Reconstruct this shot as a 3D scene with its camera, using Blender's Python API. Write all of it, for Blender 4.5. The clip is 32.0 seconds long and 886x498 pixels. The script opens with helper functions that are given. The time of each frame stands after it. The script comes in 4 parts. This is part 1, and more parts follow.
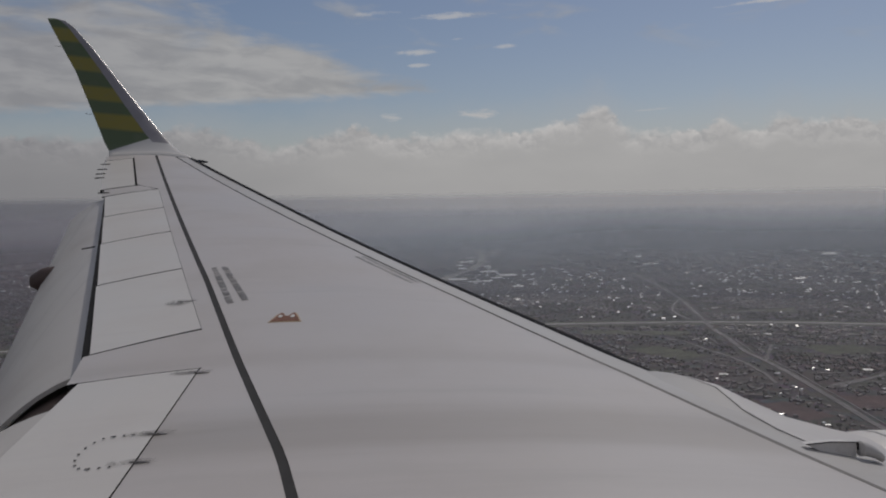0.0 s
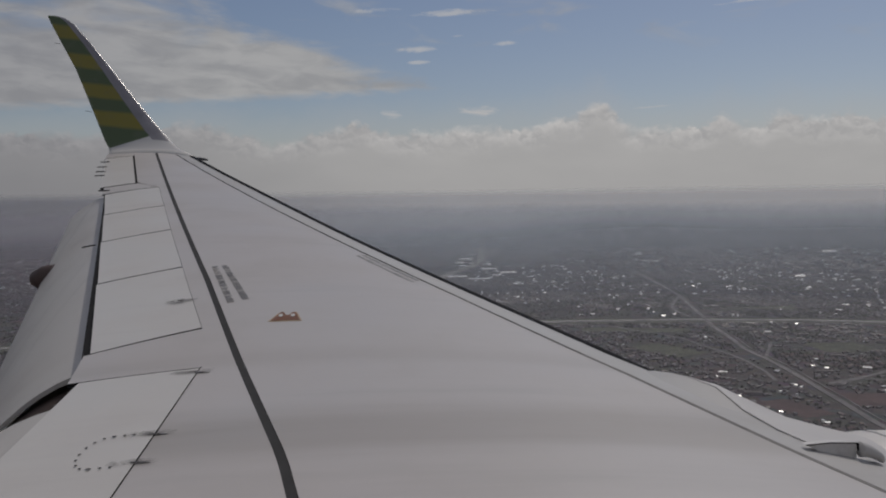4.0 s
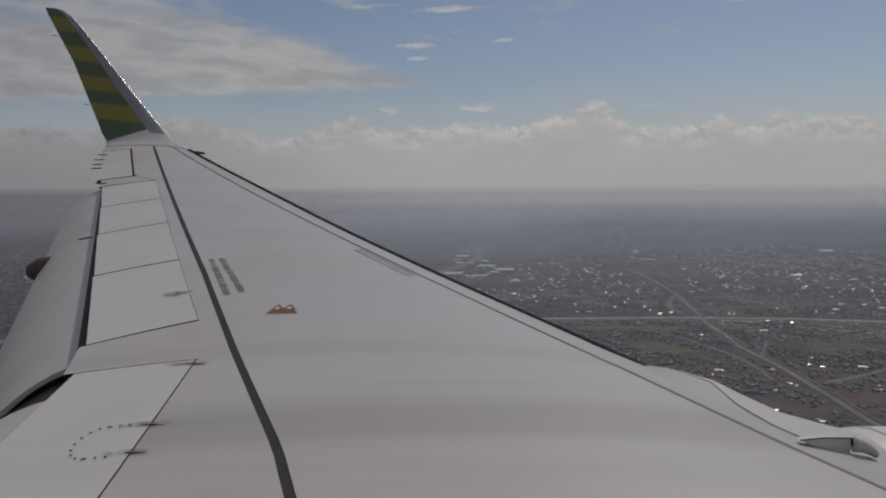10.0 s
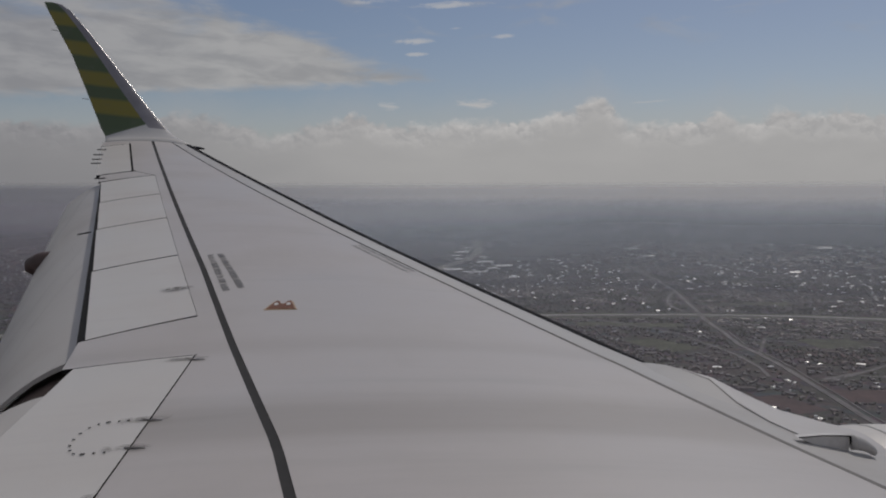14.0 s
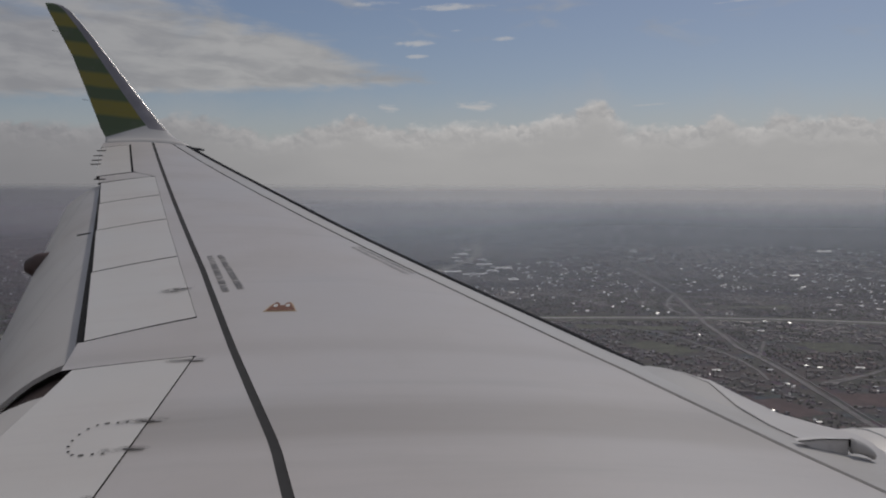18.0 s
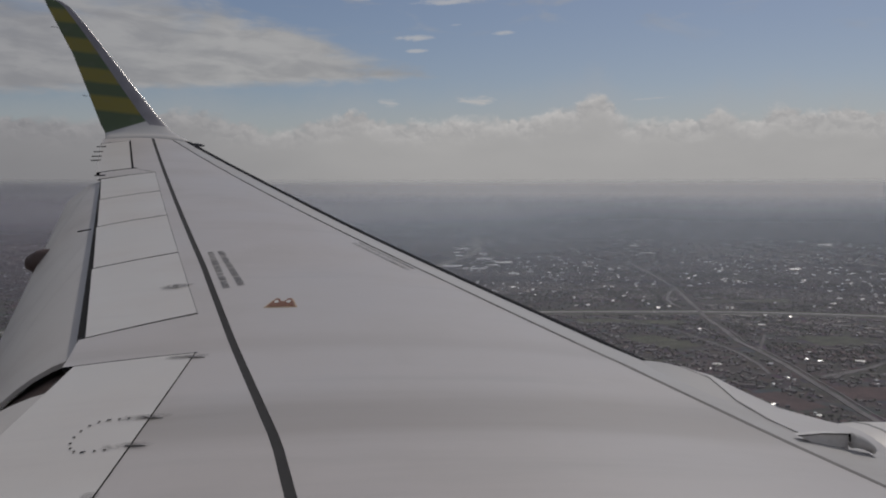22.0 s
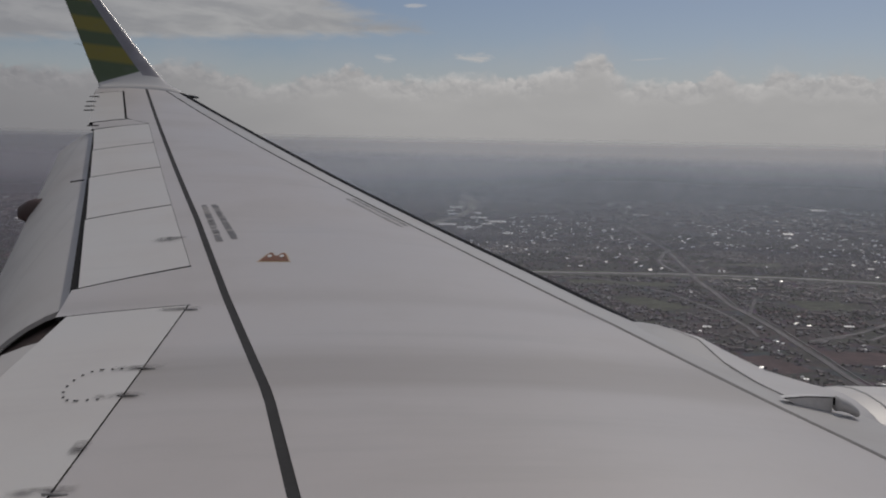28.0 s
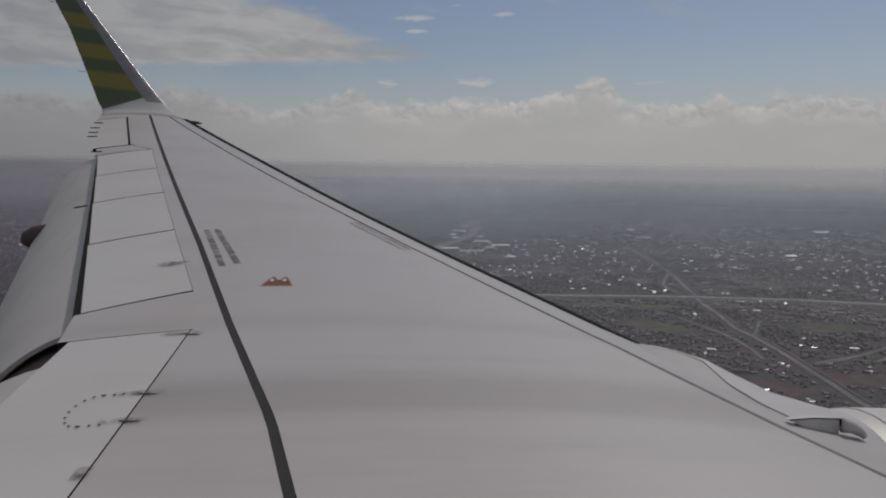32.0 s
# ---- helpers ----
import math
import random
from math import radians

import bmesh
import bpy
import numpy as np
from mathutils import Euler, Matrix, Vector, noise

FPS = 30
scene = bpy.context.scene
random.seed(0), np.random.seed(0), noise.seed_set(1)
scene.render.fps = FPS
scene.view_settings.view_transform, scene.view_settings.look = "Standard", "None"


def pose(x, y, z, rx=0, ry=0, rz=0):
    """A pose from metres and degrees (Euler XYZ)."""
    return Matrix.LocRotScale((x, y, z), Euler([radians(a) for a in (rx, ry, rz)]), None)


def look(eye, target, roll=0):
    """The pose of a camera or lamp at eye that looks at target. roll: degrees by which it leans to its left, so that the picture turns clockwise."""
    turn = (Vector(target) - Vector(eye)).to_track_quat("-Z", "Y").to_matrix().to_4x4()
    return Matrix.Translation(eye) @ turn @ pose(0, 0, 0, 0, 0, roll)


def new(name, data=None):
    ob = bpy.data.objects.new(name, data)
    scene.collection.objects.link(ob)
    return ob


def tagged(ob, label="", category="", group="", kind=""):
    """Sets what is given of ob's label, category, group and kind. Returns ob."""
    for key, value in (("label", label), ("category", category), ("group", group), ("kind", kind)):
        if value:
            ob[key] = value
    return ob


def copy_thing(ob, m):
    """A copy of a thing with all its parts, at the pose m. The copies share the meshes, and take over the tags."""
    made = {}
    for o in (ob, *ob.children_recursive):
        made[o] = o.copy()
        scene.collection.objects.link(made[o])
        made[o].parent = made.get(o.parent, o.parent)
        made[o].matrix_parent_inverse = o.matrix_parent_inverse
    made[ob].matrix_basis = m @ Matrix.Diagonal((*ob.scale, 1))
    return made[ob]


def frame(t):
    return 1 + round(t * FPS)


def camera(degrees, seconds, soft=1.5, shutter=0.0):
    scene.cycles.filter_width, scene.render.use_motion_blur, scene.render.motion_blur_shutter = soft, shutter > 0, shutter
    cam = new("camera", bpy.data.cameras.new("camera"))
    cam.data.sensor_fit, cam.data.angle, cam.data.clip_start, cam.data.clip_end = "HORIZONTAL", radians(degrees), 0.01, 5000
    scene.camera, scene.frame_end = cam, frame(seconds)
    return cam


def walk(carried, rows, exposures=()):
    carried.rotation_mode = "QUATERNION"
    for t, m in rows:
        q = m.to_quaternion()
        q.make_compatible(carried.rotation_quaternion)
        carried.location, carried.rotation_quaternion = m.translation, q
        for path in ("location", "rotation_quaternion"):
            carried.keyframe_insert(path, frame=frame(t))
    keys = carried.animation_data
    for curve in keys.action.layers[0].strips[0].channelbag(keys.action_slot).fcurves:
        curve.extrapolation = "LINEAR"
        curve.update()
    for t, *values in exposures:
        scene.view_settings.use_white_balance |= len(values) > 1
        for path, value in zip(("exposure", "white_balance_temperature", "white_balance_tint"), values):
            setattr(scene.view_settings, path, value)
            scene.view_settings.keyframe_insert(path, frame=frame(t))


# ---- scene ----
# Over the left wing of an airliner on a low approach above a hazy city.
# Aircraft axes: x forward, y outboard, z up; the ground lies ALT below the aircraft origin.
ALT = 430.0
ATT = pose(0, 0, ALT) @ pose(0, 0, 0, 0.35, 3.1, 0)

# seconds, eye in aircraft axes, heading from abeam towards the nose, pitch, roll (degrees)
PATH = [
    (0, -5.3150, 1.6279, 1.5364, 4.189, -3.392, 2.305),
    (0.5, -5.3161, 1.6271, 1.5386, 4.213, -3.626, 2.240),
    (1, -5.3164, 1.6263, 1.5393, 4.271, -3.526, 2.360),
    (1.5, -5.3170, 1.6257, 1.5415, 4.230, -3.811, 2.287),
    (2, -5.3176, 1.6270, 1.5461, 4.197, -3.926, 2.269),
    (2.5, -5.3182, 1.6282, 1.5502, 4.190, -3.779, 2.192),
    (3, -5.3187, 1.6290, 1.5510, 4.234, -3.842, 2.262),
    (3.5, -5.3186, 1.6289, 1.5514, 4.193, -3.542, 2.348),
    (5.5, -5.3184, 1.6292, 1.5471, 4.251, -3.804, 2.451),
    (6, -5.3189, 1.6309, 1.5472, 4.218, -3.559, 2.505),
    (6.5, -5.3182, 1.6307, 1.5440, 4.245, -3.654, 2.416),
    (7, -5.3154, 1.6284, 1.5387, 4.239, -3.312, 2.430),
    (7.5, -5.3150, 1.6300, 1.5387, 4.217, -3.901, 2.422),
    (8, -5.3194, 1.6350, 1.5475, 4.265, -4.085, 2.629),
    (8.5, -5.3176, 1.6328, 1.5426, 4.330, -3.281, 2.655),
    (9, -5.3170, 1.6289, 1.5392, 4.285, -3.840, 2.548),
    (9.5, -5.3175, 1.6278, 1.5352, 4.308, -3.783, 2.659),
    (10, -5.3170, 1.6253, 1.5341, 4.407, -3.807, 2.817),
    (10.5, -5.3185, 1.6256, 1.5361, 4.421, -4.374, 2.869),
    (11, -5.3184, 1.6263, 1.5372, 4.362, -3.923, 2.892),
    (11.5, -5.3184, 1.6251, 1.5379, 4.437, -4.388, 2.850),
    (12, -5.3185, 1.6241, 1.5386, 4.467, -3.963, 2.953),
    (12.5, -5.3179, 1.6244, 1.5364, 4.458, -3.718, 2.936),
    (13, -5.3185, 1.6262, 1.5392, 4.419, -4.532, 2.986),
    (13.5, -5.3187, 1.6277, 1.5368, 4.436, -4.362, 2.870),
    (14, -5.3197, 1.6281, 1.5359, 4.498, -4.066, 3.021),
    (14.5, -5.3184, 1.6268, 1.5344, 4.482, -4.232, 3.027),
    (16.5, -5.3170, 1.6256, 1.5294, 4.494, -4.051, 2.999),
    (17, -5.3153, 1.6238, 1.5296, 4.531, -3.908, 3.096),
    (17.5, -5.3167, 1.6262, 1.5332, 4.476, -4.258, 3.093),
    (18, -5.3201, 1.6293, 1.5357, 4.515, -3.920, 3.224),
    (18.5, -5.3193, 1.6291, 1.5367, 4.487, -3.850, 3.179),
    (19, -5.3179, 1.6272, 1.5368, 4.489, -3.716, 3.179),
    (19.5, -5.3164, 1.6239, 1.5347, 4.505, -4.385, 2.978),
    (20, -5.3185, 1.6269, 1.5424, 4.449, -4.526, 3.004),
    (20.5, -5.3193, 1.6283, 1.5483, 4.464, -4.210, 3.018),
    (21, -5.3189, 1.6270, 1.5454, 4.511, -4.423, 3.105),
    (21.5, -5.3177, 1.6246, 1.5408, 4.588, -4.510, 3.040),
    (22, -5.3204, 1.6264, 1.5419, 4.508, -4.281, 3.059),
    (22.5, -5.3197, 1.6268, 1.5419, 4.536, -4.532, 3.231),
    (23, -5.3190, 1.6264, 1.5402, 4.650, -5.468, 3.515),
    (23.5, -5.3187, 1.6260, 1.5386, 4.880, -5.983, 4.003),
    (24, -5.3183, 1.6242, 1.5356, 5.018, -6.519, 4.105),
    (24.5, -5.3218, 1.6255, 1.5403, 5.151, -6.747, 4.501),
    (25, -5.3210, 1.6239, 1.5403, 5.096, -6.705, 4.308),
    (25.5, -5.3185, 1.6221, 1.5405, 4.958, -6.566, 4.075),
    (27.5, -5.3179, 1.6217, 1.5415, 5.123, -6.801, 4.238),
    (28, -5.3186, 1.6212, 1.5408, 5.093, -7.074, 4.272),
    (28.5, -5.3190, 1.6228, 1.5398, 4.977, -7.144, 3.800),
    (29, -5.3202, 1.6225, 1.5394, 5.093, -7.887, 3.988),
    (29.5, -5.3226, 1.6229, 1.5414, 5.116, -7.736, 3.980),
    (30, -5.3194, 1.6192, 1.5378, 5.100, -7.483, 3.994),
    (30.5, -5.3177, 1.6189, 1.5363, 5.043, -7.702, 4.020),
    (31, -5.3153, 1.6167, 1.5357, 4.955, -7.108, 3.906),
    (31.5, -5.3158, 1.6194, 1.5366, 4.883, -6.299, 3.904),
    (32, -5.3161, 1.6230, 1.5366, 4.788, -5.492, 3.878),
]


def eye_pose(x, y, z, turn, tilt, lean):
    return ATT @ pose(x, y, z) @ pose(0, 0, 0, 0, 0, -turn) @ pose(0, 0, 0, 90 + tilt, 0, 0) @ pose(0, 0, 0, 0, 0, lean)


cam = camera(55.07, 32.0, soft=2.0)
walk(cam, [(row[0], eye_pose(*row[1:])) for row in PATH])

# ---- light ----
SUN_EL, SUN_AZ = 52.0, 35.0          # azimuth from +y towards +x
sun = new("sun", bpy.data.lights.new("sun", "SUN"))
sun.data.energy, sun.data.angle, sun.data.color = 1.2, radians(3.0), (1.0, 0.93, 0.85)
sd = Vector((math.sin(radians(SUN_AZ)) * math.cos(radians(SUN_EL)), math.cos(radians(SUN_AZ)) * math.cos(radians(SUN_EL)), math.sin(radians(SUN_EL))))
sun.matrix_world = look(Vector((0, 0, 600)) + sd * 300, (0, 0, 600))


class Nodes:
    """Short hand for building node trees."""

    def __init__(self, tree):
        self.tree = tree
        tree.nodes.clear()

    def add(self, kind, ins=(), out=0, **props):
        node = self.tree.nodes.new(kind)
        for key, value in props.items():
            if key == "operation":
                node.operation = value
            elif key == "blend":
                node.data_type, node.blend_type = "RGBA", value
            elif key == "sky_type":
                node.sky_type = value
            elif key == "feature":
                node.feature = value
            elif key == "musgrave":
                node.noise_type = value
            elif key == "dims":
                node.noise_dimensions = value
        for key, value in dict(ins).items():
            socket = node.inputs[key]
            if isinstance(value, bpy.types.NodeSocket):
                self.tree.links.new(value, socket)
            else:
                socket.default_value = value
        return node.outputs[out] if len(node.outputs) else node

    def math(self, op, a, b=0.0, c=0.0):
        return self.add("ShaderNodeMath", {0: a, 1: b, 2: c}, operation=op)

    def mix(self, fac, a, b, blend="MIX"):
        return self.add("ShaderNodeMix", {0: fac, 6: a, 7: b}, out=2, blend=blend)

    def ramp(self, value, stops, mode="LINEAR"):
        node = self.tree.nodes.new("ShaderNodeValToRGB")
        node.color_ramp.interpolation = mode
        els = node.color_ramp.elements
        while len(els) < len(stops):
            els.new(0.5)
        for el, (pos, col) in zip(els, stops):
            el.position = pos
            el.color = (*col, 1) if len(col) == 3 else col
        self.tree.links.new(value, node.inputs[0])
        return node.outputs[0]

    def step(self, value, lo, hi):
        node = self.tree.nodes.new("ShaderNodeMapRange")
        node.interpolation_type = "SMOOTHSTEP"
        for key, v in (("Value", value), ("From Min", lo), ("From Max", hi), ("To Min", 0.0), ("To Max", 1.0)):
            if isinstance(v, bpy.types.NodeSocket):
                self.tree.links.new(v, node.inputs[key])
            else:
                node.inputs[key].default_value = v
        return node.outputs[0]

    def noise(self, vec, scale, detail=4.0, rough=0.55, warp=0.0):
        return self.add("ShaderNodeTexNoise", {"Vector": vec, "Scale": scale, "Detail": detail, "Roughness": rough, "Distortion": warp})

    def vec(self, x, y, z=0.0):
        return self.add("ShaderNodeCombineXYZ", {0: x, 1: y, 2: z})


def grey(v):
    return (v, v, v, 1.0)


def make_world():
    world = bpy.data.worlds.new("sky")
    scene.world = world
    world.use_nodes = True
    n = Nodes(world.node_tree)
    way = n.add("ShaderNodeTexCoord", out=0)
    sep = n.tree.nodes.new("ShaderNodeSeparateXYZ")
    n.tree.links.new(way, sep.inputs[0])
    x, y, z = sep.outputs
    deg = 180 / math.pi
    az = n.math("MULTIPLY", n.math("ARCTAN2", x, y), deg)
    el = n.math("MULTIPLY", n.math("ARCSINE", z), deg)
    sky_node = n.tree.nodes.new("ShaderNodeTexSky")
    sky_node.sky_type, sky_node.sun_disc = "NISHITA", False
    sky_node.sun_elevation, sky_node.sun_rotation = radians(SUN_EL), radians(SUN_AZ)
    sky_node.air_density, sky_node.dust_density, sky_node.altitude = 1.0, 1.2, 430
    sky = n.mix(1.0, sky_node.outputs[0], (SKY * 1.03, SKY, SKY * 1.06, 1), "MULTIPLY")

    def mul(p, q):
        return n.math("MULTIPLY", p, q)

    def add(p, q):
        return n.math("ADD", p, q)

    def centred(v, weight):
        return mul(n.math("SUBTRACT", v, 0.5), weight)

    # high cloud to the rear of abeam: a soft sheet with a wedge-shaped end and a level foot
    p = n.vec(mul(az, 0.20), add(mul(el, 0.75), mul(az, 0.02)), 3.1)
    streak = n.noise(p, 0.8, 7.0, 0.52, 0.5)
    fine = n.noise(p, 2.6, 7.0, 0.60, 0.4)
    above = n.math("MAXIMUM", n.math("SUBTRACT", el, 7.9), 0.0)
    wedge = n.math("SUBTRACT", n.math("SUBTRACT", 1.6, az), mul(above, 3.0))
    thick = n.step(add(wedge, add(centred(streak, 12.0), centred(fine, 5.0))), -2.0, 4.0)
    foot = n.step(add(el, add(centred(fine, 1.0), mul(az, -0.06))), 6.75, 7.5)
    gaps = n.noise(n.vec(mul(az, 0.14), mul(el, 0.5), 8.3), 0.9, 5.0, 0.5, 0.5)
    cirrus = mul(mul(thick, foot), n.math("SUBTRACT", 1.0, mul(n.step(gaps, 0.50, 0.72), mul(n.step(el, 8.5, 11.5), 0.75))))
    wisps = mul(n.step(add(streak, mul(el, 0.008)), 0.62, 0.84), n.step(el, 8.0, 12.0))
    cirrus = n.math("MAXIMUM", cirrus, mul(wisps, 0.55))
    body = n.mix(n.step(n.noise(p, 1.3, 6.0, 0.55, 0.4), 0.32, 0.66), (0.285, 0.282, 0.286, 1), (0.372, 0.366, 0.362, 1))
    body = n.mix(mul(n.step(az, -8.0, -24.0), 0.8), body, (0.80, 0.80, 0.83, 1), "MULTIPLY")
    sky = n.mix(mul(cirrus, 0.90), sky, body)

    def puff(a0, e0, wa, we, weight, slope=0.05):
        da = n.math("DIVIDE", n.math("SUBTRACT", az, a0), wa)
        de = n.math("DIVIDE", n.math("SUBTRACT", n.math("SUBTRACT", el, mul(da, slope * wa)), e0), we)
        r2 = add(mul(da, da), mul(de, de))
        return mul(n.step(n.math("SUBTRACT", add(1.0, centred(fine, 4.5)), r2), 0.0, 1.4), weight)

    heaps = 0.0
    for args in ((2.3, 9.75, 1.5, 0.26, 0.7), (2.6, 8.95, 0.8, 0.14, 0.6), (8.4, 10.1, 1.1, 0.16, 0.6), (5.1, 10.6, 0.5, 0.08, 0.4), (4.6, 12.1, 3.4, 0.22, 0.65), (-0.7, 12.2, 1.8, 0.18, 0.5), (25.5, 12.0, 4.0, 0.13, 0.75), (17.9, 5.7, 1.6, 0.07, 0.45), (6.6, 5.70, 1.35, 0.42, 0.95, 0.0), (0.56, 5.58, 0.85, 0.34, 0.7, 0.0)):
        heaps = n.math("MAXIMUM", heaps, puff(*args))
    sky = n.mix(heaps, sky, (0.46, 0.452, 0.45, 1))

    # the far bank of heaped cloud along the horizon
    def billow(scale, seed, da=0.0, de=0.0):
        """Rounded heaps: distance to the nearest heap's middle, its plan ruffled."""
        ruffle = n.noise(n.vec(mul(az, 0.9), mul(el, 1.0), seed), 1.1, 6.0, 0.58)
        cell = n.tree.nodes.new("ShaderNodeTexVoronoi")
        cell.feature = "SMOOTH_F1"
        cell.inputs["Scale"].default_value, cell.inputs["Smoothness"].default_value = scale, 0.6
        n.tree.links.new(n.vec(add(mul(az, 0.70), add(centred(ruffle, 2.4), da)), add(el, add(centred(ruffle, 1.9), de)), seed), cell.inputs["Vector"])
        return cell.outputs["Distance"]

    big, small = billow(0.75, 1.0), billow(1.5, 5.0)
    grain = n.noise(n.vec(az, mul(el, 1.2), 2.0), 1.5, 7.0, 0.62, 0.3)
    top = add(add(mul(n.math("SUBTRACT", 0.5, big), 0.8), mul(n.math("SUBTRACT", 0.45, small), 0.45)), add(centred(grain, 0.75), 4.38))
    for a0, width, height in ((14.5, 1.3, 1.8), (12.0, 1.4, 0.8), (22.4, 0.8, 0.75), (25.9, 1.1, 0.65), (29.8, 1.8, 0.35), (8.4, 2.2, 0.35), (4.8, 1.0, 0.25), (-1.6, 1.6, 0.5), (-12.3, 1.8, 0.8), (-7.0, 2.2, -0.45), (-20.5, 2.0, -0.15)):
        d = n.math("DIVIDE", n.math("SUBTRACT", az, a0), width)
        top = add(top, mul(n.math("POWER", 2.718, mul(mul(d, d), -1.0)), height))
    edge = n.math("SUBTRACT", top, el)
    wisp = n.step(n.noise(n.vec(mul(az, 0.35), mul(el, 0.4), 6.0), 1.0, 3.0, 0.5), 0.35, 0.65)
    bank = n.step(edge, n.math("SUBTRACT", -0.08, mul(wisp, 0.25)), add(0.30, mul(wisp, 0.55)))
    sky = n.mix(mul(n.step(edge, -2.6, 0.2), 0.28), sky, (0.36, 0.36, 0.37, 1))
    # the sides towards the sun are brighter, and more so near the crowns
    lit = add(mul(n.step(n.math("SUBTRACT", billow(0.75, 1.0, 0.10, 0.28), big), -0.12, 0.20), 0.5), mul(n.step(n.math("SUBTRACT", billow(1.5, 5.0, 0.06, 0.15), small), -0.10, 0.16), 0.3))
    lit = add(lit, mul(n.step(grain, 0.30, 0.72), 0.25))
    crown = n.step(edge, 2.1, 0.0)
    soft = n.noise(n.vec(mul(az, 0.22), mul(el, 0.55), 4.0), 1.0, 4.0, 0.5)
    body = n.mix(soft, (0.335, 0.330, 0.330, 1), (0.392, 0.384, 0.380, 1))
    body = n.mix(mul(n.step(el, 2.6, -0.4), 0.8), body, (0.348, 0.342, 0.343, 1))
    bright = n.mix(lit, (0.335, 0.331, 0.335, 1), (0.530, 0.515, 0.505, 1))
    body = n.mix(mul(crown, n.step(el, 1.5, 3.2)), body, bright)
    side = n.step(az, -24.0, 6.0)
    body = n.mix(n.math("SUBTRACT", 1.0, side), body, (0.63, 0.635, 0.665, 1), "MULTIPLY")
    sky = n.mix(mul(bank, 0.97), sky, body)
    # below eye level: distant haze
    sky = n.mix(n.step(el, -0.2, -1.8), sky, (0.13, 0.133, 0.148, 1))
    bg = n.add("ShaderNodeBackground", {"Color": sky, "Strength": 1.0})
    n.add("ShaderNodeOutputWorld", {"Surface": bg})


SKY = 0.0465
make_world()

# ---- materials ----


def material(name):
    mat = bpy.data.materials.new(name)
    mat.use_nodes = True
    return mat, Nodes(mat.node_tree)


def finish(n, color, rough=0.5, metal=0.0, bump=None, strength=0.1, dist=0.01, coat=0.0, gloss=0.5):
    ins = {"Base Color": color, "Roughness": rough, "Metallic": metal, "Coat Weight": coat, "Coat Roughness": 0.25, "Specular IOR Level": gloss}
    if bump is not None:
        ins["Normal"] = n.add("ShaderNodeBump", {"Strength": strength, "Distance": dist, "Height": bump})
    n.add("ShaderNodeOutputMaterial", {"Surface": n.add("ShaderNodeBsdfPrincipled", ins)})


def object_coords(n):
    return n.add("ShaderNodeTexCoord", out=3)


def paint(name, tone, streaks=0.10, rough=0.42, metal=0.0, tint=(1.0, 0.98, 0.95), banded=False, spanwise=False):
    """Weathered aircraft paint: chordwise streaks, blotches, fine speckle."""
    mat, n = material(name)
    co = object_coords(n)
    m = n.tree.nodes.new("ShaderNodeMapping")
    m.inputs["Scale"].default_value = (5.0, 0.25, 1.0) if spanwise else (0.35, 3.0, 1.0)
    n.tree.links.new(co, m.inputs[0])
    streak = n.noise(m.outputs[0], 1.3, 6.0, 0.6, 0.2)
    blotch = n.noise(co, 0.9, 5.0, 0.6)
    speck = n.noise(co, 45.0, 3.0, 0.6)
    base = tuple(tone * c for c in tint) + (1.0,)
    dark = tuple(tone * (1 - 2.2 * streaks) * c for c in (1.0, 0.97, 0.95)) + (1.0,)
    col = n.mix(n.math("MULTIPLY", n.step(streak, 0.5, 0.78), 0.8), base, dark)
    col = n.mix(n.math("MULTIPLY", n.step(blotch, 0.45, 0.75), 0.5), col, dark)
    col = n.mix(n.math("MULTIPLY", n.step(speck, 0.62, 0.75), 0.25), col, dark)
    if banded:
        # darker, browner band behind the pylon, and a weaker one beside it
        sep = n.tree.nodes.new("ShaderNodeSeparateXYZ")
        n.tree.links.new(co, sep.inputs[0])
        wob = n.math("MULTIPLY", n.math("SUBTRACT", n.noise(m.outputs[0], 0.8, 3.0), 0.5), 0.35)
        yy = n.math("ADD", sep.outputs[1], wob)
        trail = n.math("MULTIPLY", n.step(yy, 4.95, 5.25), n.step(yy, 5.75, 5.35))
        trail2 = n.math("MULTIPLY", n.step(yy, 6.15, 6.35), n.step(yy, 6.65, 6.4))
        banding = n.math("ADD", n.math("MULTIPLY", trail, 1.0), n.math("MULTIPLY", trail2, 0.35))
        col = n.mix(n.math("MULTIPLY", banding, n.math("ADD", 0.35, n.math("MULTIPLY", streak, 0.6))), col, (tone * 0.66, tone * 0.615, tone * 0.575, 1))
    warm = n.noise(co, 0.45, 3.0, 0.5)
    col = n.mix(n.math("MULTIPLY", n.step(warm, 0.4, 0.65), 0.6), col, (1.0, 0.965, 0.945, 1), "MULTIPLY")
    rg = n.math("ADD", rough, n.math("MULTIPLY", n.math("SUBTRACT", blotch, 0.5), 0.25))
    finish(n, col, rg, metal, speck, 0.05, 0.002)
    return mat


def plain(name, col, rough=0.5, metal=0.0, vary=0.12, scale=3.0, gloss=0.5):
    mat, n = material(name)
    co = object_coords(n)
    a = n.noise(co, scale, 5.0, 0.6)
    b = n.noise(co, scale * 14, 3.0, 0.6)
    f = n.math("ADD", n.math("MULTIPLY", a, 0.7), n.math("MULTIPLY", b, 0.3))
    c0 = tuple(v * (1 - vary) for v in col) + (1.0,)
    c1 = tuple(min(1, v * (1 + vary)) for v in col) + (1.0,)
    finish(n, n.mix(n.step(f, 0.3, 0.7), c0, c1), rough, metal, b, 0.06, 0.004, gloss=gloss)
    return mat


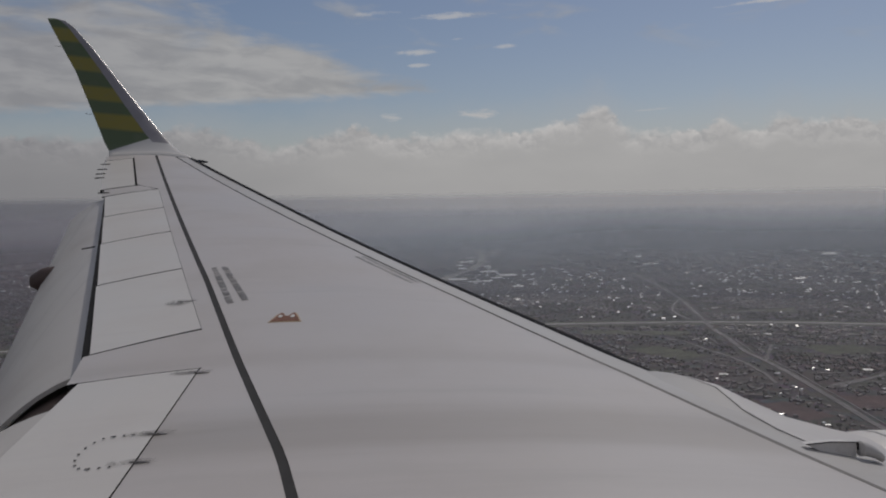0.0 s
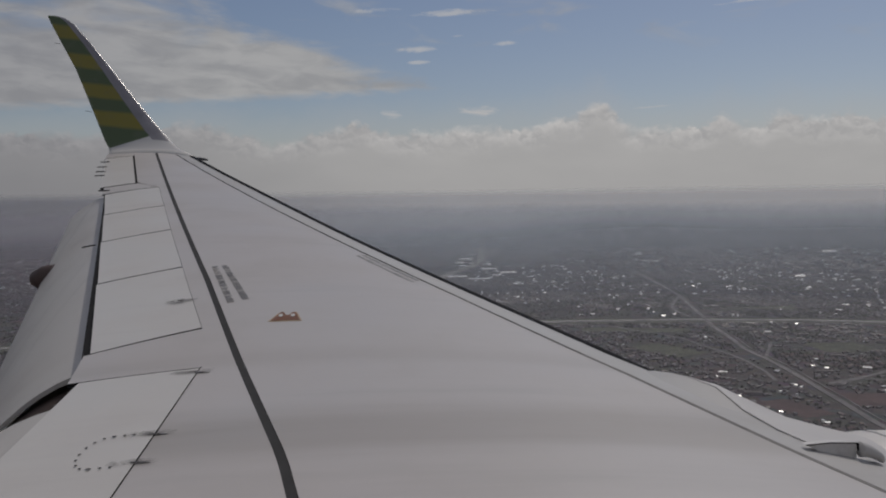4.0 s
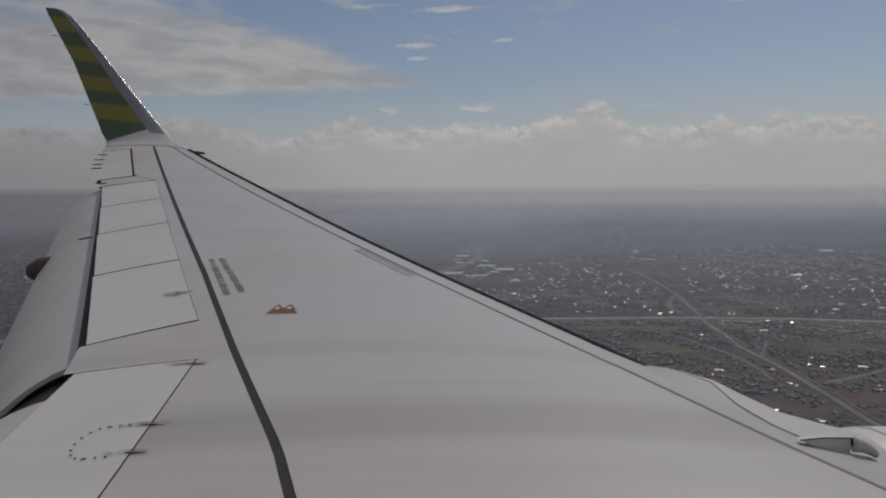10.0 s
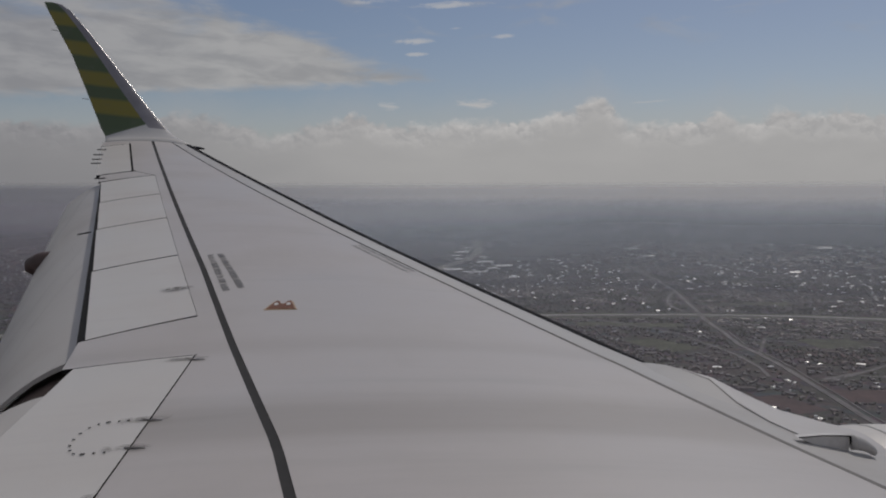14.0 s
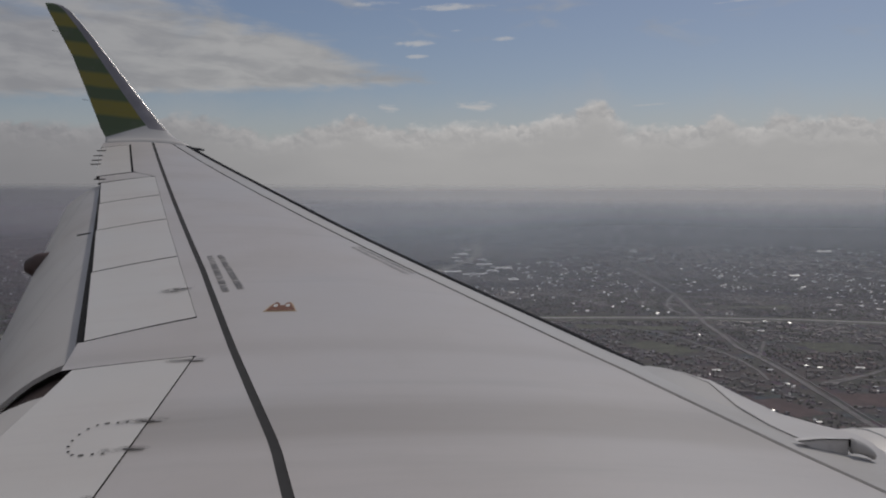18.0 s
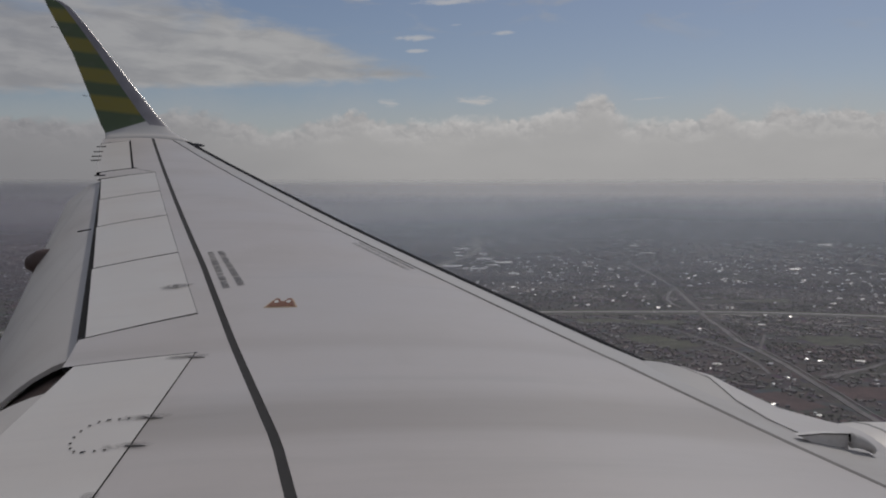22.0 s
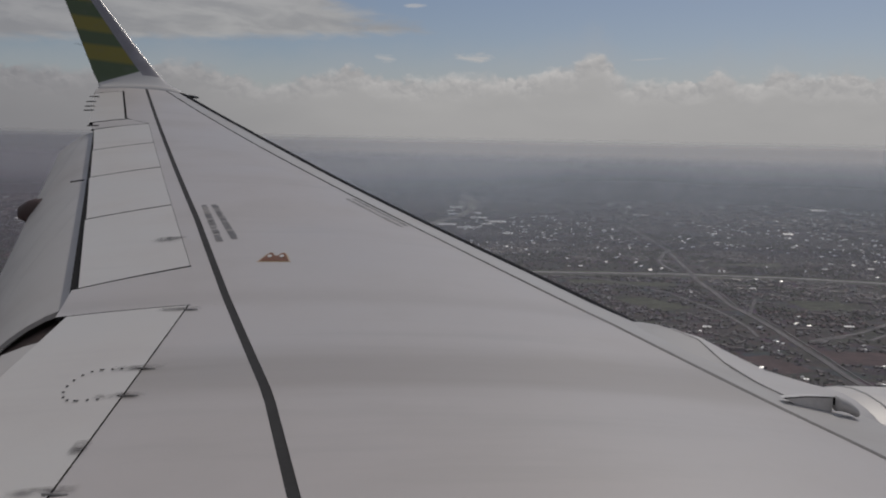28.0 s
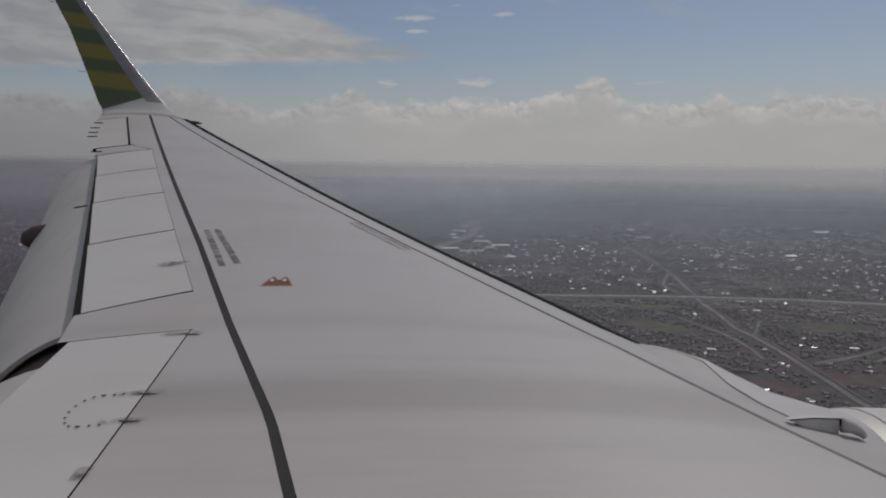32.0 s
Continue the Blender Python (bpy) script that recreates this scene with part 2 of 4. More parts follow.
M_SKIN = paint("wing_paint", 0.540, 0.06, tint=(1.0, 0.957, 0.943), banded=True)
M_PANEL = paint("spoiler_paint", 0.63, 0.05)
M_FLAP = paint("flap_paint", 0.53, 0.13, tint=(1.0, 0.965, 0.935), spanwise=True)
M_SLAT = paint("slat_paint", 0.46, 0.07, 0.55, tint=(0.99, 0.985, 0.985))
M_WHITE = paint("white_paint", 0.66, 0.05, 0.45)
M_PYLON = paint("pylon_paint", 0.57, 0.05, 0.5, tint=(1.0, 0.985, 0.985))
M_CORE = plain("sealed_gap", (0.022, 0.021, 0.022), 0.8, gloss=0.1)
M_GAP_SHADE = plain("flap_gap_dark", (0.062, 0.047, 0.044), 0.8, 0.0, 0.35, 6, gloss=0.1)
M_SEAL = plain("grey_sealant", (0.052, 0.051, 0.052), 0.8, gloss=0.15)
M_SEAL_PALE = plain("pale_sealant", (0.215, 0.208, 0.203), 0.8, gloss=0.15)
M_LENS = plain("smoked_lens", (0.09, 0.088, 0.09), 0.35)
M_SLATSEAL = plain("slat_sealant", (0.13, 0.127, 0.125), 0.8, gloss=0.15)
M_METAL = plain("bare_metal", (0.62, 0.61, 0.60), 0.38, 1.0, 0.08)
M_FAINT = plain("faded_ink", (0.385, 0.38, 0.382), 0.6, 0.0, 0.15, 20)
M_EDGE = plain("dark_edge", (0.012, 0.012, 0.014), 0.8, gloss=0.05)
M_NOSE = plain("grey_nose_strip", (0.26, 0.25, 0.275), 0.45, 0.0, 0.12)
M_INK = plain("stencil_ink", (0.27, 0.263, 0.265), 0.6, 0.0, 0.25, 20)
M_ORANGE = plain("orange_paint", (0.17, 0.062, 0.024), 0.55, 0.0, 0.2, 12)
M_HALO = plain("pale_orange", (0.46, 0.34, 0.23), 0.55, 0.0, 0.1, 12)
M_BROWN = plain("primer_brown", (0.085, 0.055, 0.05), 0.6, 0.0, 0.25, 6)

# ---- mesh helpers ----


def rimmed(name, slab, mat, ni, nj, smooth=False):
    """A panel of ni by nj cells with dark sealed edges."""
    verts, faces = slab
    return mesh(name, verts, faces, [mat, M_CORE], [0] * (2 * ni * nj) + [1] * (len(faces) - 2 * ni * nj), smooth)


def mesh(name, verts, faces, mats, slots=None, smooth=False):
    me = bpy.data.meshes.new(name)
    me.from_pydata([tuple(map(float, v)) for v in verts], [], faces)
    for m in (mats if isinstance(mats, (list, tuple)) else [mats]):
        me.materials.append(m)
    if slots is not None:
        me.polygons.foreach_set("material_index", np.asarray(slots, dtype=np.int32))
    if smooth:
        me.polygons.foreach_set("use_smooth", [True] * len(me.polygons))
    me.update()
    return me


def part(name, me, parent, label=""):
    ob = new(name, me)
    ob.parent = parent
    if label:
        tagged(ob, label)
    return ob


def solid_grid(top, bottom):
    """A closed slab from two equal grids of points [i][j]; the rim has vertices of its own, so its edge stays crisp."""
    ni, nj = len(top), len(top[0])
    verts = [p for row in top for p in row] + [p for row in bottom for p in row]
    o = ni * nj
    faces = []
    for i in range(ni - 1):
        for j in range(nj - 1):
            a, b, c, d = i * nj + j, (i + 1) * nj + j, (i + 1) * nj + j + 1, i * nj + j + 1
            faces.append((a, d, c, b))
            faces.append((o + b, o + c, o + d, o + a))
    ring = [i * nj for i in range(ni)] + [(ni - 1) * nj + j for j in range(1, nj)] + [i * nj + nj - 1 for i in range(ni - 2, -1, -1)] + [j for j in range(nj - 2, 0, -1)]
    for a, b in zip(ring, ring[1:] + ring[:1]):
        k = len(verts)
        verts += [verts[a], verts[b], verts[o + b], verts[o + a]]
        faces.append((k, k + 1, k + 2, k + 3))
    return verts, faces


def loft(rings, cap=True):
    """A closed skin through rings of equal count."""
    k = len(rings[0])
    verts = [p for r in rings for p in r]
    faces = []
    for i in range(len(rings) - 1):
        for j in range(k):
            a, b = i * k + j, i * k + (j + 1) % k
            faces.append((a, b, b + k, a + k))
    if cap:
        faces.append(tuple(range(k - 1, -1, -1)))
        faces.append(tuple(range((len(rings) - 1) * k, len(rings) * k)))
    return verts, faces


# ---- the wing's shape ----
DIHEDRAL, FLEX, KINK = 0.0893, 0.0035, 6.4


def lead(y):
    return 0.52 * y


def trail_edge(y):
    return 7.12 if y < KINK else 7.12 + 0.30 * (y - KINK)


def rise(h):
    h = min(max(h, 0.0), 1.0)
    return 0.058 * (math.sqrt(h) * 1.55 * (1 - h) + 1.2 * h * (1 - h))


def upper(y, s):
    """Height of the upper skin at span y, distance s aft."""
    c = trail_edge(y) - lead(y)
    return DIHEDRAL * (y - 1.98) + FLEX * (y - 1.98) ** 2 + c * rise((s - lead(y)) / c)


def bend(y, table):
    for (a, p), (b, q) in zip(table, table[1:]):
        if y <= b or b == table[-1][0]:
            return p + (q - p) * (y - a) / (b - a)


SLAT_LINE = [(1.9, 2.20), (4.76, 3.315), (5.127, 3.478), (5.80, 3.748), (6.23, 3.92), (6.69, 4.14), (7.26, 4.405), (7.97, 4.735), (10.58, 6.01), (16.3, 8.825)]
SPAR_LINE = [(1.9, 4.99), (5.01, 5.682), (8.23, 6.630), (16.3, 9.142)]
NOSE_DROOP = [(1.9, 0.01), (5.4, 0.012), (6.3, 0.042), (7.0, 0.058), (7.66, 0.050), (8.94, 0.042), (10.2, 0.033), (10.9, 0.026), (12.1, 0.010), (13.4, 0.0), (16.4, 0.0)]


def slat_line(y):
    return bend(y, SLAT_LINE)


def spar(y):
    return bend(y, SPAR_LINE)


def hinge(y):
    return 6.42 + 0.3038 * (y - 7.02)


def aileron_hinge(y):
    return 8.64 + 0.303 * (y - 13.39)


def patch(where, ni, nj, off=0.0, thick=0.022):
    """A curved panel lying on the upper skin; where(u, v) gives span and aft distance."""
    top, bottom = [], []
    for i in range(ni + 1):
        a, b = [], []
        for j in range(nj + 1):
            y, s = where(i / ni, j / nj)
            z = upper(y, s) + off
            a.append((-s, y, z))
            b.append((-s, y, z - thick))
        top.append(a)
        bottom.append(b)
    return solid_grid(top, bottom)


def between(y0, y1, front, back):
    def where(u, v):
        y = y0 + (y1 - y0) * u
        f, b = front(y), back(y)
        return y, f + (b - f) * v
    return where


def quad(fi, fo, bo, bi):
    def where(u, v):
        a = (fi[0] + (fo[0] - fi[0]) * u, fi[1] + (fo[1] - fi[1]) * u)
        b = (bi[0] + (bo[0] - bi[0]) * u, bi[1] + (bo[1] - bi[1]) * u)
        return a[0] + (b[0] - a[0]) * v, a[1] + (b[1] - a[1]) * v
    return where


airliner = tagged(new("airliner"), "white twin-engined airliner with a green and yellow striped winglet", "aircraft")
airliner.matrix_world = ATT


def wing_core():
    rings = []
    for i in range(41):
        y = 1.7 + (16.4 - 1.7) * i / 40
        c = trail_edge(y) - lead(y)
        ring = []
        back = 0.86
        for k in range(15):
            h = 0.02 + (back - 0.02) * (1 - math.cos(math.pi * k / 14)) / 2
            ring.append((-(lead(y) + h * c), y, upper(y, lead(y) + h * c) - 0.03 - bend(y, NOSE_DROOP) * max(0.0, 1 - h / 0.14)))
        for k in range(14, -1, -1):
            h = 0.02 + (back - 0.02) * (1 - math.cos(math.pi * k / 14)) / 2
            thick = c * 0.055 * math.sqrt(h) * (1 - h) * 1.9 + 0.02
            ring.append((-(lead(y) + h * c), y, DIHEDRAL * (y - 1.98) + FLEX * (y - 1.98) ** 2 - thick))
        rings.append(ring)
    return mesh("wing_core", *loft(rings), M_CORE, smooth=False)


def build_wing():
    wing = part("wing", wing_core(), airliner, "swept wing with grey-white painted skin panels")
    g = 0.018
    part("skin_panel", rimmed("skin", patch(between(1.9, 16.25, lambda y: slat_line(y) + 0.016, lambda y: spar(y) - 0.022), 90, 16), M_SKIN, 90, 16, smooth=True), wing, "pale grey painted main wing skin")
    part("sealant_strip", mesh("strip", *patch(between(1.9, 16.25, lambda y: spar(y) - 0.022, lambda y: spar(y) + 0.022), 230, 1, -0.003), M_SEAL, smooth=True), wing, "dark grey sealant strip along the spar")
    part("skin_panel", rimmed("rear_a", patch(between(1.9, 6.28, lambda y: spar(y) + 0.022, lambda y: 6.270), 26, 5), M_SKIN, 26, 5, smooth=True), wing)
    part("skin_panel", rimmed("rear_b", patch(between(6.28, 7.02, lambda y: spar(y) + 0.022, lambda y: 6.262 + 0.201 * (y - 6.28)), 5, 3), M_SKIN, 5, 3, smooth=True), wing)
    part("skin_panel", rimmed("rear_c", patch(quad((6.293, 6.264), (7.02, 6.411), (6.69, 7.03), (6.225, 6.955)), 5, 5), M_SKIN, 5, 5, smooth=True), wing)
    part("skin_panel", rimmed("rear_d", patch(between(7.02, 13.03, lambda y: spar(y) + 0.022, lambda y: hinge(y) - 0.003), 36, 3), M_SKIN, 36, 3, smooth=True), wing)
    part("skin_panel", rimmed("rear_e", patch(between(13.03, 16.25, lambda y: spar(y) + 0.022, lambda y: min(aileron_hinge(y), 8.26 + 1.02 * (y - 13.03)) - 0.02), 22, 3), M_SKIN, 22, 3, smooth=True), wing)
    part("skin_panel", rimmed("rear_f", patch(quad((13.03, 8.262), (13.37, 8.60), (13.2, 9.0), (12.73, 8.87)), 3, 4), M_SKIN, 3, 4, smooth=True), wing)
    # spoilers
    front = [(y, hinge(y) + 0.001) for y in (7.02, 8.73, 10.32, 11.69, 13.01)]
    back = [(6.70, 7.00), (8.39, 7.51), (9.97, 7.99), (11.36, 8.41), (12.69, 8.82)]
    for i in range(4):
        f0, f1, b0, b1 = front[i], front[i + 1], back[i], back[i + 1]
        e = 0.014
        part("spoiler", rimmed("spoiler", patch(quad((f0[0] + e, f0[1] + 0.3038 * e), (f1[0] - e, f1[1] - 0.3038 * e), (b1[0] - e, b1[1]), (b0[0] + e, b0[1])), 8, 5, 0.003, 0.03), M_PANEL, 8, 5, smooth=False), wing, "pale grey hinged spoiler panel")
    part("spoiler", rimmed("spoiler_in", patch(quad((2.9, 6.275), (6.268, 6.275), (6.205, 6.89), (2.9, 6.86)), 16, 5, 0.004, 0.03), M_PANEL, 16, 5, smooth=False), wing, "broad pale inboard spoiler with a dotted outline")
    part("skin_panel", rimmed("rear_g", patch(between(1.9, 2.88, lambda y: 6.27, lambda y: 6.95), 3, 3), M_SKIN, 3, 3), wing)
    # aileron and its trailing wicks
    part("aileron", rimmed("aileron", patch(quad((13.41, 8.655), (15.9, 9.41), (15.77, 9.80), (13.24, 9.06)), 10, 5, 0.0, 0.04), M_PANEL, 10, 5, smooth=False), wing, "grey aileron near the wing tip")
    part("skin_panel", rimmed("rear_h", patch(quad((15.92, 9.40), (16.25, 9.45), (16.25, 9.93), (15.80, 9.82)), 3, 4), M_SKIN, 3, 4), wing)

    # dark strip that paints in the shade of the gap behind the spoilers
    part("spoiler_gap_shade", mesh("gap_strip", *patch(quad((6.70, 6.985), (12.69, 8.805), (12.68, 8.828), (6.67, 7.035)), 20, 1, -0.012, 0.01), M_CORE), wing, "dark strip standing in for the gap shade behind the spoilers")

    for y0, y1, front, rear, mat in ((1.9, 6.6, 0.013, 0.022, M_SEAL_PALE), (6.6, 8.8, 0.013, 0.018, M_SLATSEAL), (8.8, 16.25, 0.013, 0.018, M_SEAL)):
        part("slat_seal", mesh("slat_seal", *patch(between(y0, y1, lambda y: slat_line(y) - front, lambda y: slat_line(y) + rear), 50, 1, 0.001, 0.008), mat), wing, "grey seal behind the slat")
    # leading edge slat: round nose from the slat line to below
    rings = []
    for i in range(91):
        y = 1.9 + (16.3 - 1.9) * i / 90
        c = trail_edge(y) - lead(y)
        h1 = (slat_line(y) - 0.012 - lead(y)) / c
        ring = []
        dark = (0.175 - 0.004 * max(0.0, y - 9.5)) * min(1.0, max(0.15, (y - 6.2) / 0.4)) / c
        for k in (0, 0.05, *range(1, 13)):
            h = h1 + (dark - h1) * k / 5 if k < 6 else dark * (1 - (k - 5) / 7) ** 2
            ring.append((-(lead(y) + h * c), y, upper(y, lead(y) + h * c) + 0.020 * min(1.0, max(0.0, (k - 4) / 3)) * min(1.0, max(0.0, (y - 6.3) / 0.8)) - bend(y, NOSE_DROOP) * min(1.0, k / 5)))
        base = DIHEDRAL * (y - 1.98) + FLEX * (y - 1.98) ** 2 - bend(y, NOSE_DROOP)
        for k in range(1, 8):
            h = 0.13 * (k / 7) ** 2
            ring.append((-(lead(y) + h * c), y, base - c * 0.06 * math.sqrt(h)))
        h = h1
        ring.append((-(lead(y) + h * c), y, upper(y, lead(y) + h * c) - 0.024))
        ring.append((-(lead(y) + h * c), y, upper(y, lead(y) + h * c) - 0.003))
        ring.append((-(lead(y) + h * c), y, upper(y, lead(y) + h * c) - 0.001))
        rings.append(ring)
    verts, faces = loft(rings)
    k = len(rings[0])
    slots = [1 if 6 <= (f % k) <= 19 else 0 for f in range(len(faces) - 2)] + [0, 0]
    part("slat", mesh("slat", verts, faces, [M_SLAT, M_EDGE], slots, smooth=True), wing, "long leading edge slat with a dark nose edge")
    return wing


wing = build_wing()


def build_flap(y0, y1, start, overhang, drop, name, sunk=0.055, mat=None, deep=0.13):
    top, bottom = [], []
    for i in range(25):
        y = y0 + (y1 - y0) * i / 24
        s0 = start(y)
        a, b = [], []
        z0 = upper(y, min(s0, trail_edge(y) - 0.1)) - sunk
        for j in range(13):
            v = j / 12
            s = s0 - 0.22 + (overhang(y) + 0.22) * v
            w = max(0.0, (s - s0 + 0.22) / (overhang(y) + 0.22))
            z = z0 + 0.015 - drop(y) * w ** 2.1
            t = 0.012 + deep * (w + 0.02) ** 0.5 * (1 - w)
            a.append((-s, y, z))
            b.append((-s, y, z - t))
        top.append(a)
        bottom.append(b)
    return mesh(name, *solid_grid(top, bottom), mat or M_FLAP, smooth=True)


# added slab, coloured dark for the shade in the gap between the flaps
gap = part("flap_gap", build_flap(5.60, 6.95, lambda y: 6.90, lambda y: 0.95, lambda y: 0.80, "flap_gap", 0.13, M_GAP_SHADE), airliner, "dark slab standing in for the shaded gap between the two flaps")
outer = part("flap", build_flap(6.62, 12.95, lambda y: 7.0 + 0.3038 * (y - 6.70), lambda y: 0.44 + 0.085 * (12.9 - y), lambda y: 0.34 + 0.115 * (12.9 - y), "flap_outer", deep=0.05), airliner, "lowered outboard flap, streaked grey paint")
inner = part("flap", build_flap(2.1, 6.05, lambda y: 6.86, lambda y: 1.0, lambda y: 0.80, "flap_inner", 0.051), airliner, "lowered inboard flap, streaked grey paint")


def build_winglet():
    """Upswept tip: sections with leading and trailing edge, height and outward lean."""
    secs = [(16.24, 8.44, 9.90, None, 0.0), (16.40, 8.60, 9.94, 2.065, 18.0), (16.52, 8.78, 9.99, 2.135, 38.0), (16.64, 8.96, 10.10, 2.265, 55.0), (16.76, 9.16, 10.21, 2.45, 66.0),
            (17.00, 9.66, 10.50, 2.97, 70.0), (17.25, 10.17, 10.81, 3.52, 70.0), (17.44, 10.60, 11.13, 3.99, 70.0), (17.58, 10.96, 11.37, 4.35, 70.0), (17.64, 11.14, 11.44, 4.46, 72.0), (17.66, 11.28, 11.46, 4.495, 72.0)]
    rings, m = [], 14
    for y, le, te, z, cant in secs:
        c = te - le
        ring = []
        t = 0.055 if z and z > 2.6 else 0.075
        cc, ss = math.cos(radians(cant)), math.sin(radians(cant))
        for k in range(2 * m):
            side = 1 if k < m else -1
            h = (1 - math.cos(math.pi * (k if k < m else 2 * m - k) / m)) / 2
            if z is None:
                base = upper(y, le + h * c) if side > 0 else DIHEDRAL * (y - 1.98) + FLEX * (y - 1.98) ** 2 - 0.06 * math.sqrt(h) * (1 - h) - 0.01
                ring.append((-(le + h * c), y, base))
                continue
            d = side * c * t * (math.sqrt(h) * (1 - h) * 1.9) + side * 0.004
            ring.append((-(le + h * c), y - d * ss, z + d * cc))
        rings.append(ring)
    verts, faces = loft(rings)
    k = 2 * m
    slots = []
    for f in range(len(faces) - 2):
        i, j = divmod(f, k)
        # leading strip bare, the aft inner face striped
        nose = j < 5 or j > 2 * m - 4
        slots.append(3 if (j < 1 or j > 2 * m - 3) and i >= 2 else (2 if (nose and i >= 3) else (1 if i >= 1 else 0)))
    slots += [0, 0]
    mat, n = material("livery_stripes")
    co = object_coords(n)
    sep = n.tree.nodes.new("ShaderNodeSeparateXYZ")
    n.tree.links.new(co, sep.inputs[0])
    wav = n.math("MULTIPLY", n.math("SUBTRACT", n.noise(co, 1.5, 2.0), 0.5), 0.05)
    lvl = n.math("ADD", n.math("ADD", sep.outputs[2], wav), n.math("MULTIPLY", n.math("ADD", sep.outputs[0], 10.9), 0.06))
    v = n.math("DIVIDE", n.math("SUBTRACT", lvl, 2.19), 2.3)
    foot = n.math("SUBTRACT", sep.outputs[2], n.math("MULTIPLY", n.math("ADD", sep.outputs[0], 10.15), 0.392))
    green, yellow = (0.080, 0.115, 0.055), (0.225, 0.195, 0.034)
    edges = [0.16, 0.274, 0.372, 0.478, 0.593, 0.70, 0.814, 0.92]
    stops = [(0.0, green)]
    for i, e in enumerate(edges):
        a, b = (green, yellow) if i % 2 == 0 else (yellow, green)
        stops += [(e - 0.012, a), (e + 0.012, b)]
    col = n.ramp(v, stops)
    wear = n.noise(co, 4.0, 6.0, 0.65)
    col = n.mix(n.math("MULTIPLY", n.step(wear, 0.5, 0.8), 0.35), col, (0.16, 0.15, 0.13, 1))
    col = n.mix(n.step(foot, 2.060, 2.035), col, (0.56, 0.55, 0.545, 1))
    finish(n, col, 0.4, 0.0)
    return mesh("winglet", verts, faces, [M_WHITE, mat, M_NOSE, M_METAL], slots, smooth=True)


winglet = part("winglet", build_winglet(), airliner, "upswept winglet with green and yellow stripes")


def build_pylon():
    """Fairing over the leading edge: each row gives foot on the wing (s, y, z) and ridge (s, y, z)."""
    rows = (((3.55, 6.32, 0.575), (3.54, 6.33, 0.58)), ((3.47, 6.08, 0.575), (3.40, 6.22, 0.548)), ((3.44, 5.79, 0.524), (3.27, 6.19, 0.495)), ((3.41, 5.48, 0.512), (3.08, 6.05, 0.425)),
            ((3.345, 5.31, 0.500), (2.87, 5.96, 0.388)), ((3.05, 5.27, 0.41), (2.70, 5.90, 0.365)), ((2.8, 5.27, 0.28), (2.5, 5.85, 0.31)))
    rings = []
    for (s0, y0, z0), (s1, y1, z1) in rows:
        ring = [(-s0, y0, z0 - 0.35), (-s0, y0, z0 - 0.004)]
        for t in (0.0, 0.003, 0.006, 0.1, 0.22, 0.36, 0.5, 0.64, 0.78, 0.9, 1.0):
            bulge = 0.022 * math.sin(math.pi * t) * min(1.0, 3 * abs(y1 - y0))
            ring.append((-(s0 + (s1 - s0) * t), y0 + (y1 - y0) * t, z0 + (z1 - z0) * t + bulge))
        ring += [(-s1, y1 + 0.06, z1 - 0.03), (-s1, y1 + 0.14, z1 - 0.12), (-s1, y1 + 0.2, z1 - 0.45)]
        rings.append(ring)
    return mesh("pylon", *loft(rings), M_PYLON, smooth=True)


def build_fillet():
    """Smooth swelling of the leading edge that runs up to the fairing."""
    rows = (((3.78, 6.54, 0.560), (3.67, 6.52, 0.566)), ((3.77, 6.20, 0.567), (3.61, 6.40, 0.580)), ((3.70, 5.98, 0.547), (3.545, 6.32, 0.577)), ((3.63, 5.80, 0.530), (3.475, 6.08, 0.571)), ((3.58, 5.62, 0.520), (3.445, 5.79, 0.520)), ((3.51, 5.45, 0.508), (3.415, 5.48, 0.499)))
    rings = []
    for (s0, y0, z0), (s1, y1, z1) in rows:
        ring = [(-s0, y0, z0 - 0.3), (-s0, y0, z0 - 0.008)]
        for t in (0.0, 0.04, 0.2, 0.4, 0.6, 0.8, 0.97, 0.985, 1.0):
            ring.append((-(s0 + (s1 - s0) * t), y0 + (y1 - y0) * t, z0 - 0.004 + (z1 - z0 + 0.004) * t ))
        ring += [(-s1 + 0.03, y1 + 0.03, z1 - 0.06), (-s1 + 0.05, y1 + 0.04, z1 - 0.3)]
        rings.append(ring)
    return mesh("fillet", *loft(rings), M_SLAT, smooth=True)


def revolve(profile, cy, cz, mat, name, seg=48):
    rings = [[(-s, cy + r * math.cos(2 * math.pi * k / seg), cz + r * math.sin(2 * math.pi * k / seg)) for k in range(seg)] for s, r in profile]
    return mesh(name, *loft(rings), mat, smooth=True)


engine = part("engine", revolve([(3.3, 0.75), (2.98, 0.99), (2.62, 1.03), (2.36, 1.036)], 5.78, -0.632, M_WHITE, "cowl"), airliner, "white engine cowling under the wing")
part("cowl_band", revolve([(2.35, 1.034), (2.16, 1.040)], 5.78, -0.632, M_METAL, "band"), engine, "bare metal band round the cowling")
part("cowl_seam", revolve([(2.655, 1.0300), (2.648, 1.0315)], 5.78, -0.632, M_FAINT, "cowl_seam"), engine, "thin grey joint round the cowling")
part("front_cowl", revolve([(2.15, 1.040), (1.9, 1.05), (1.2, 1.065), (0.4, 1.07), (-0.4, 1.05)], 5.78, -0.632, M_WHITE, "front_cowl"), engine)
part("inlet_lip", revolve([(-0.405, 1.05), (-0.7, 1.02), (-0.85, 0.96), (-0.88, 0.90), (-0.8, 0.84), (-0.45, 0.83)], 5.78, -0.632, M_METAL, "lip"), engine, "polished metal inlet lip")
part("fillet", build_fillet(), engine)
part("fairing", build_pylon(), engine, "white pylon fairing over the leading edge")


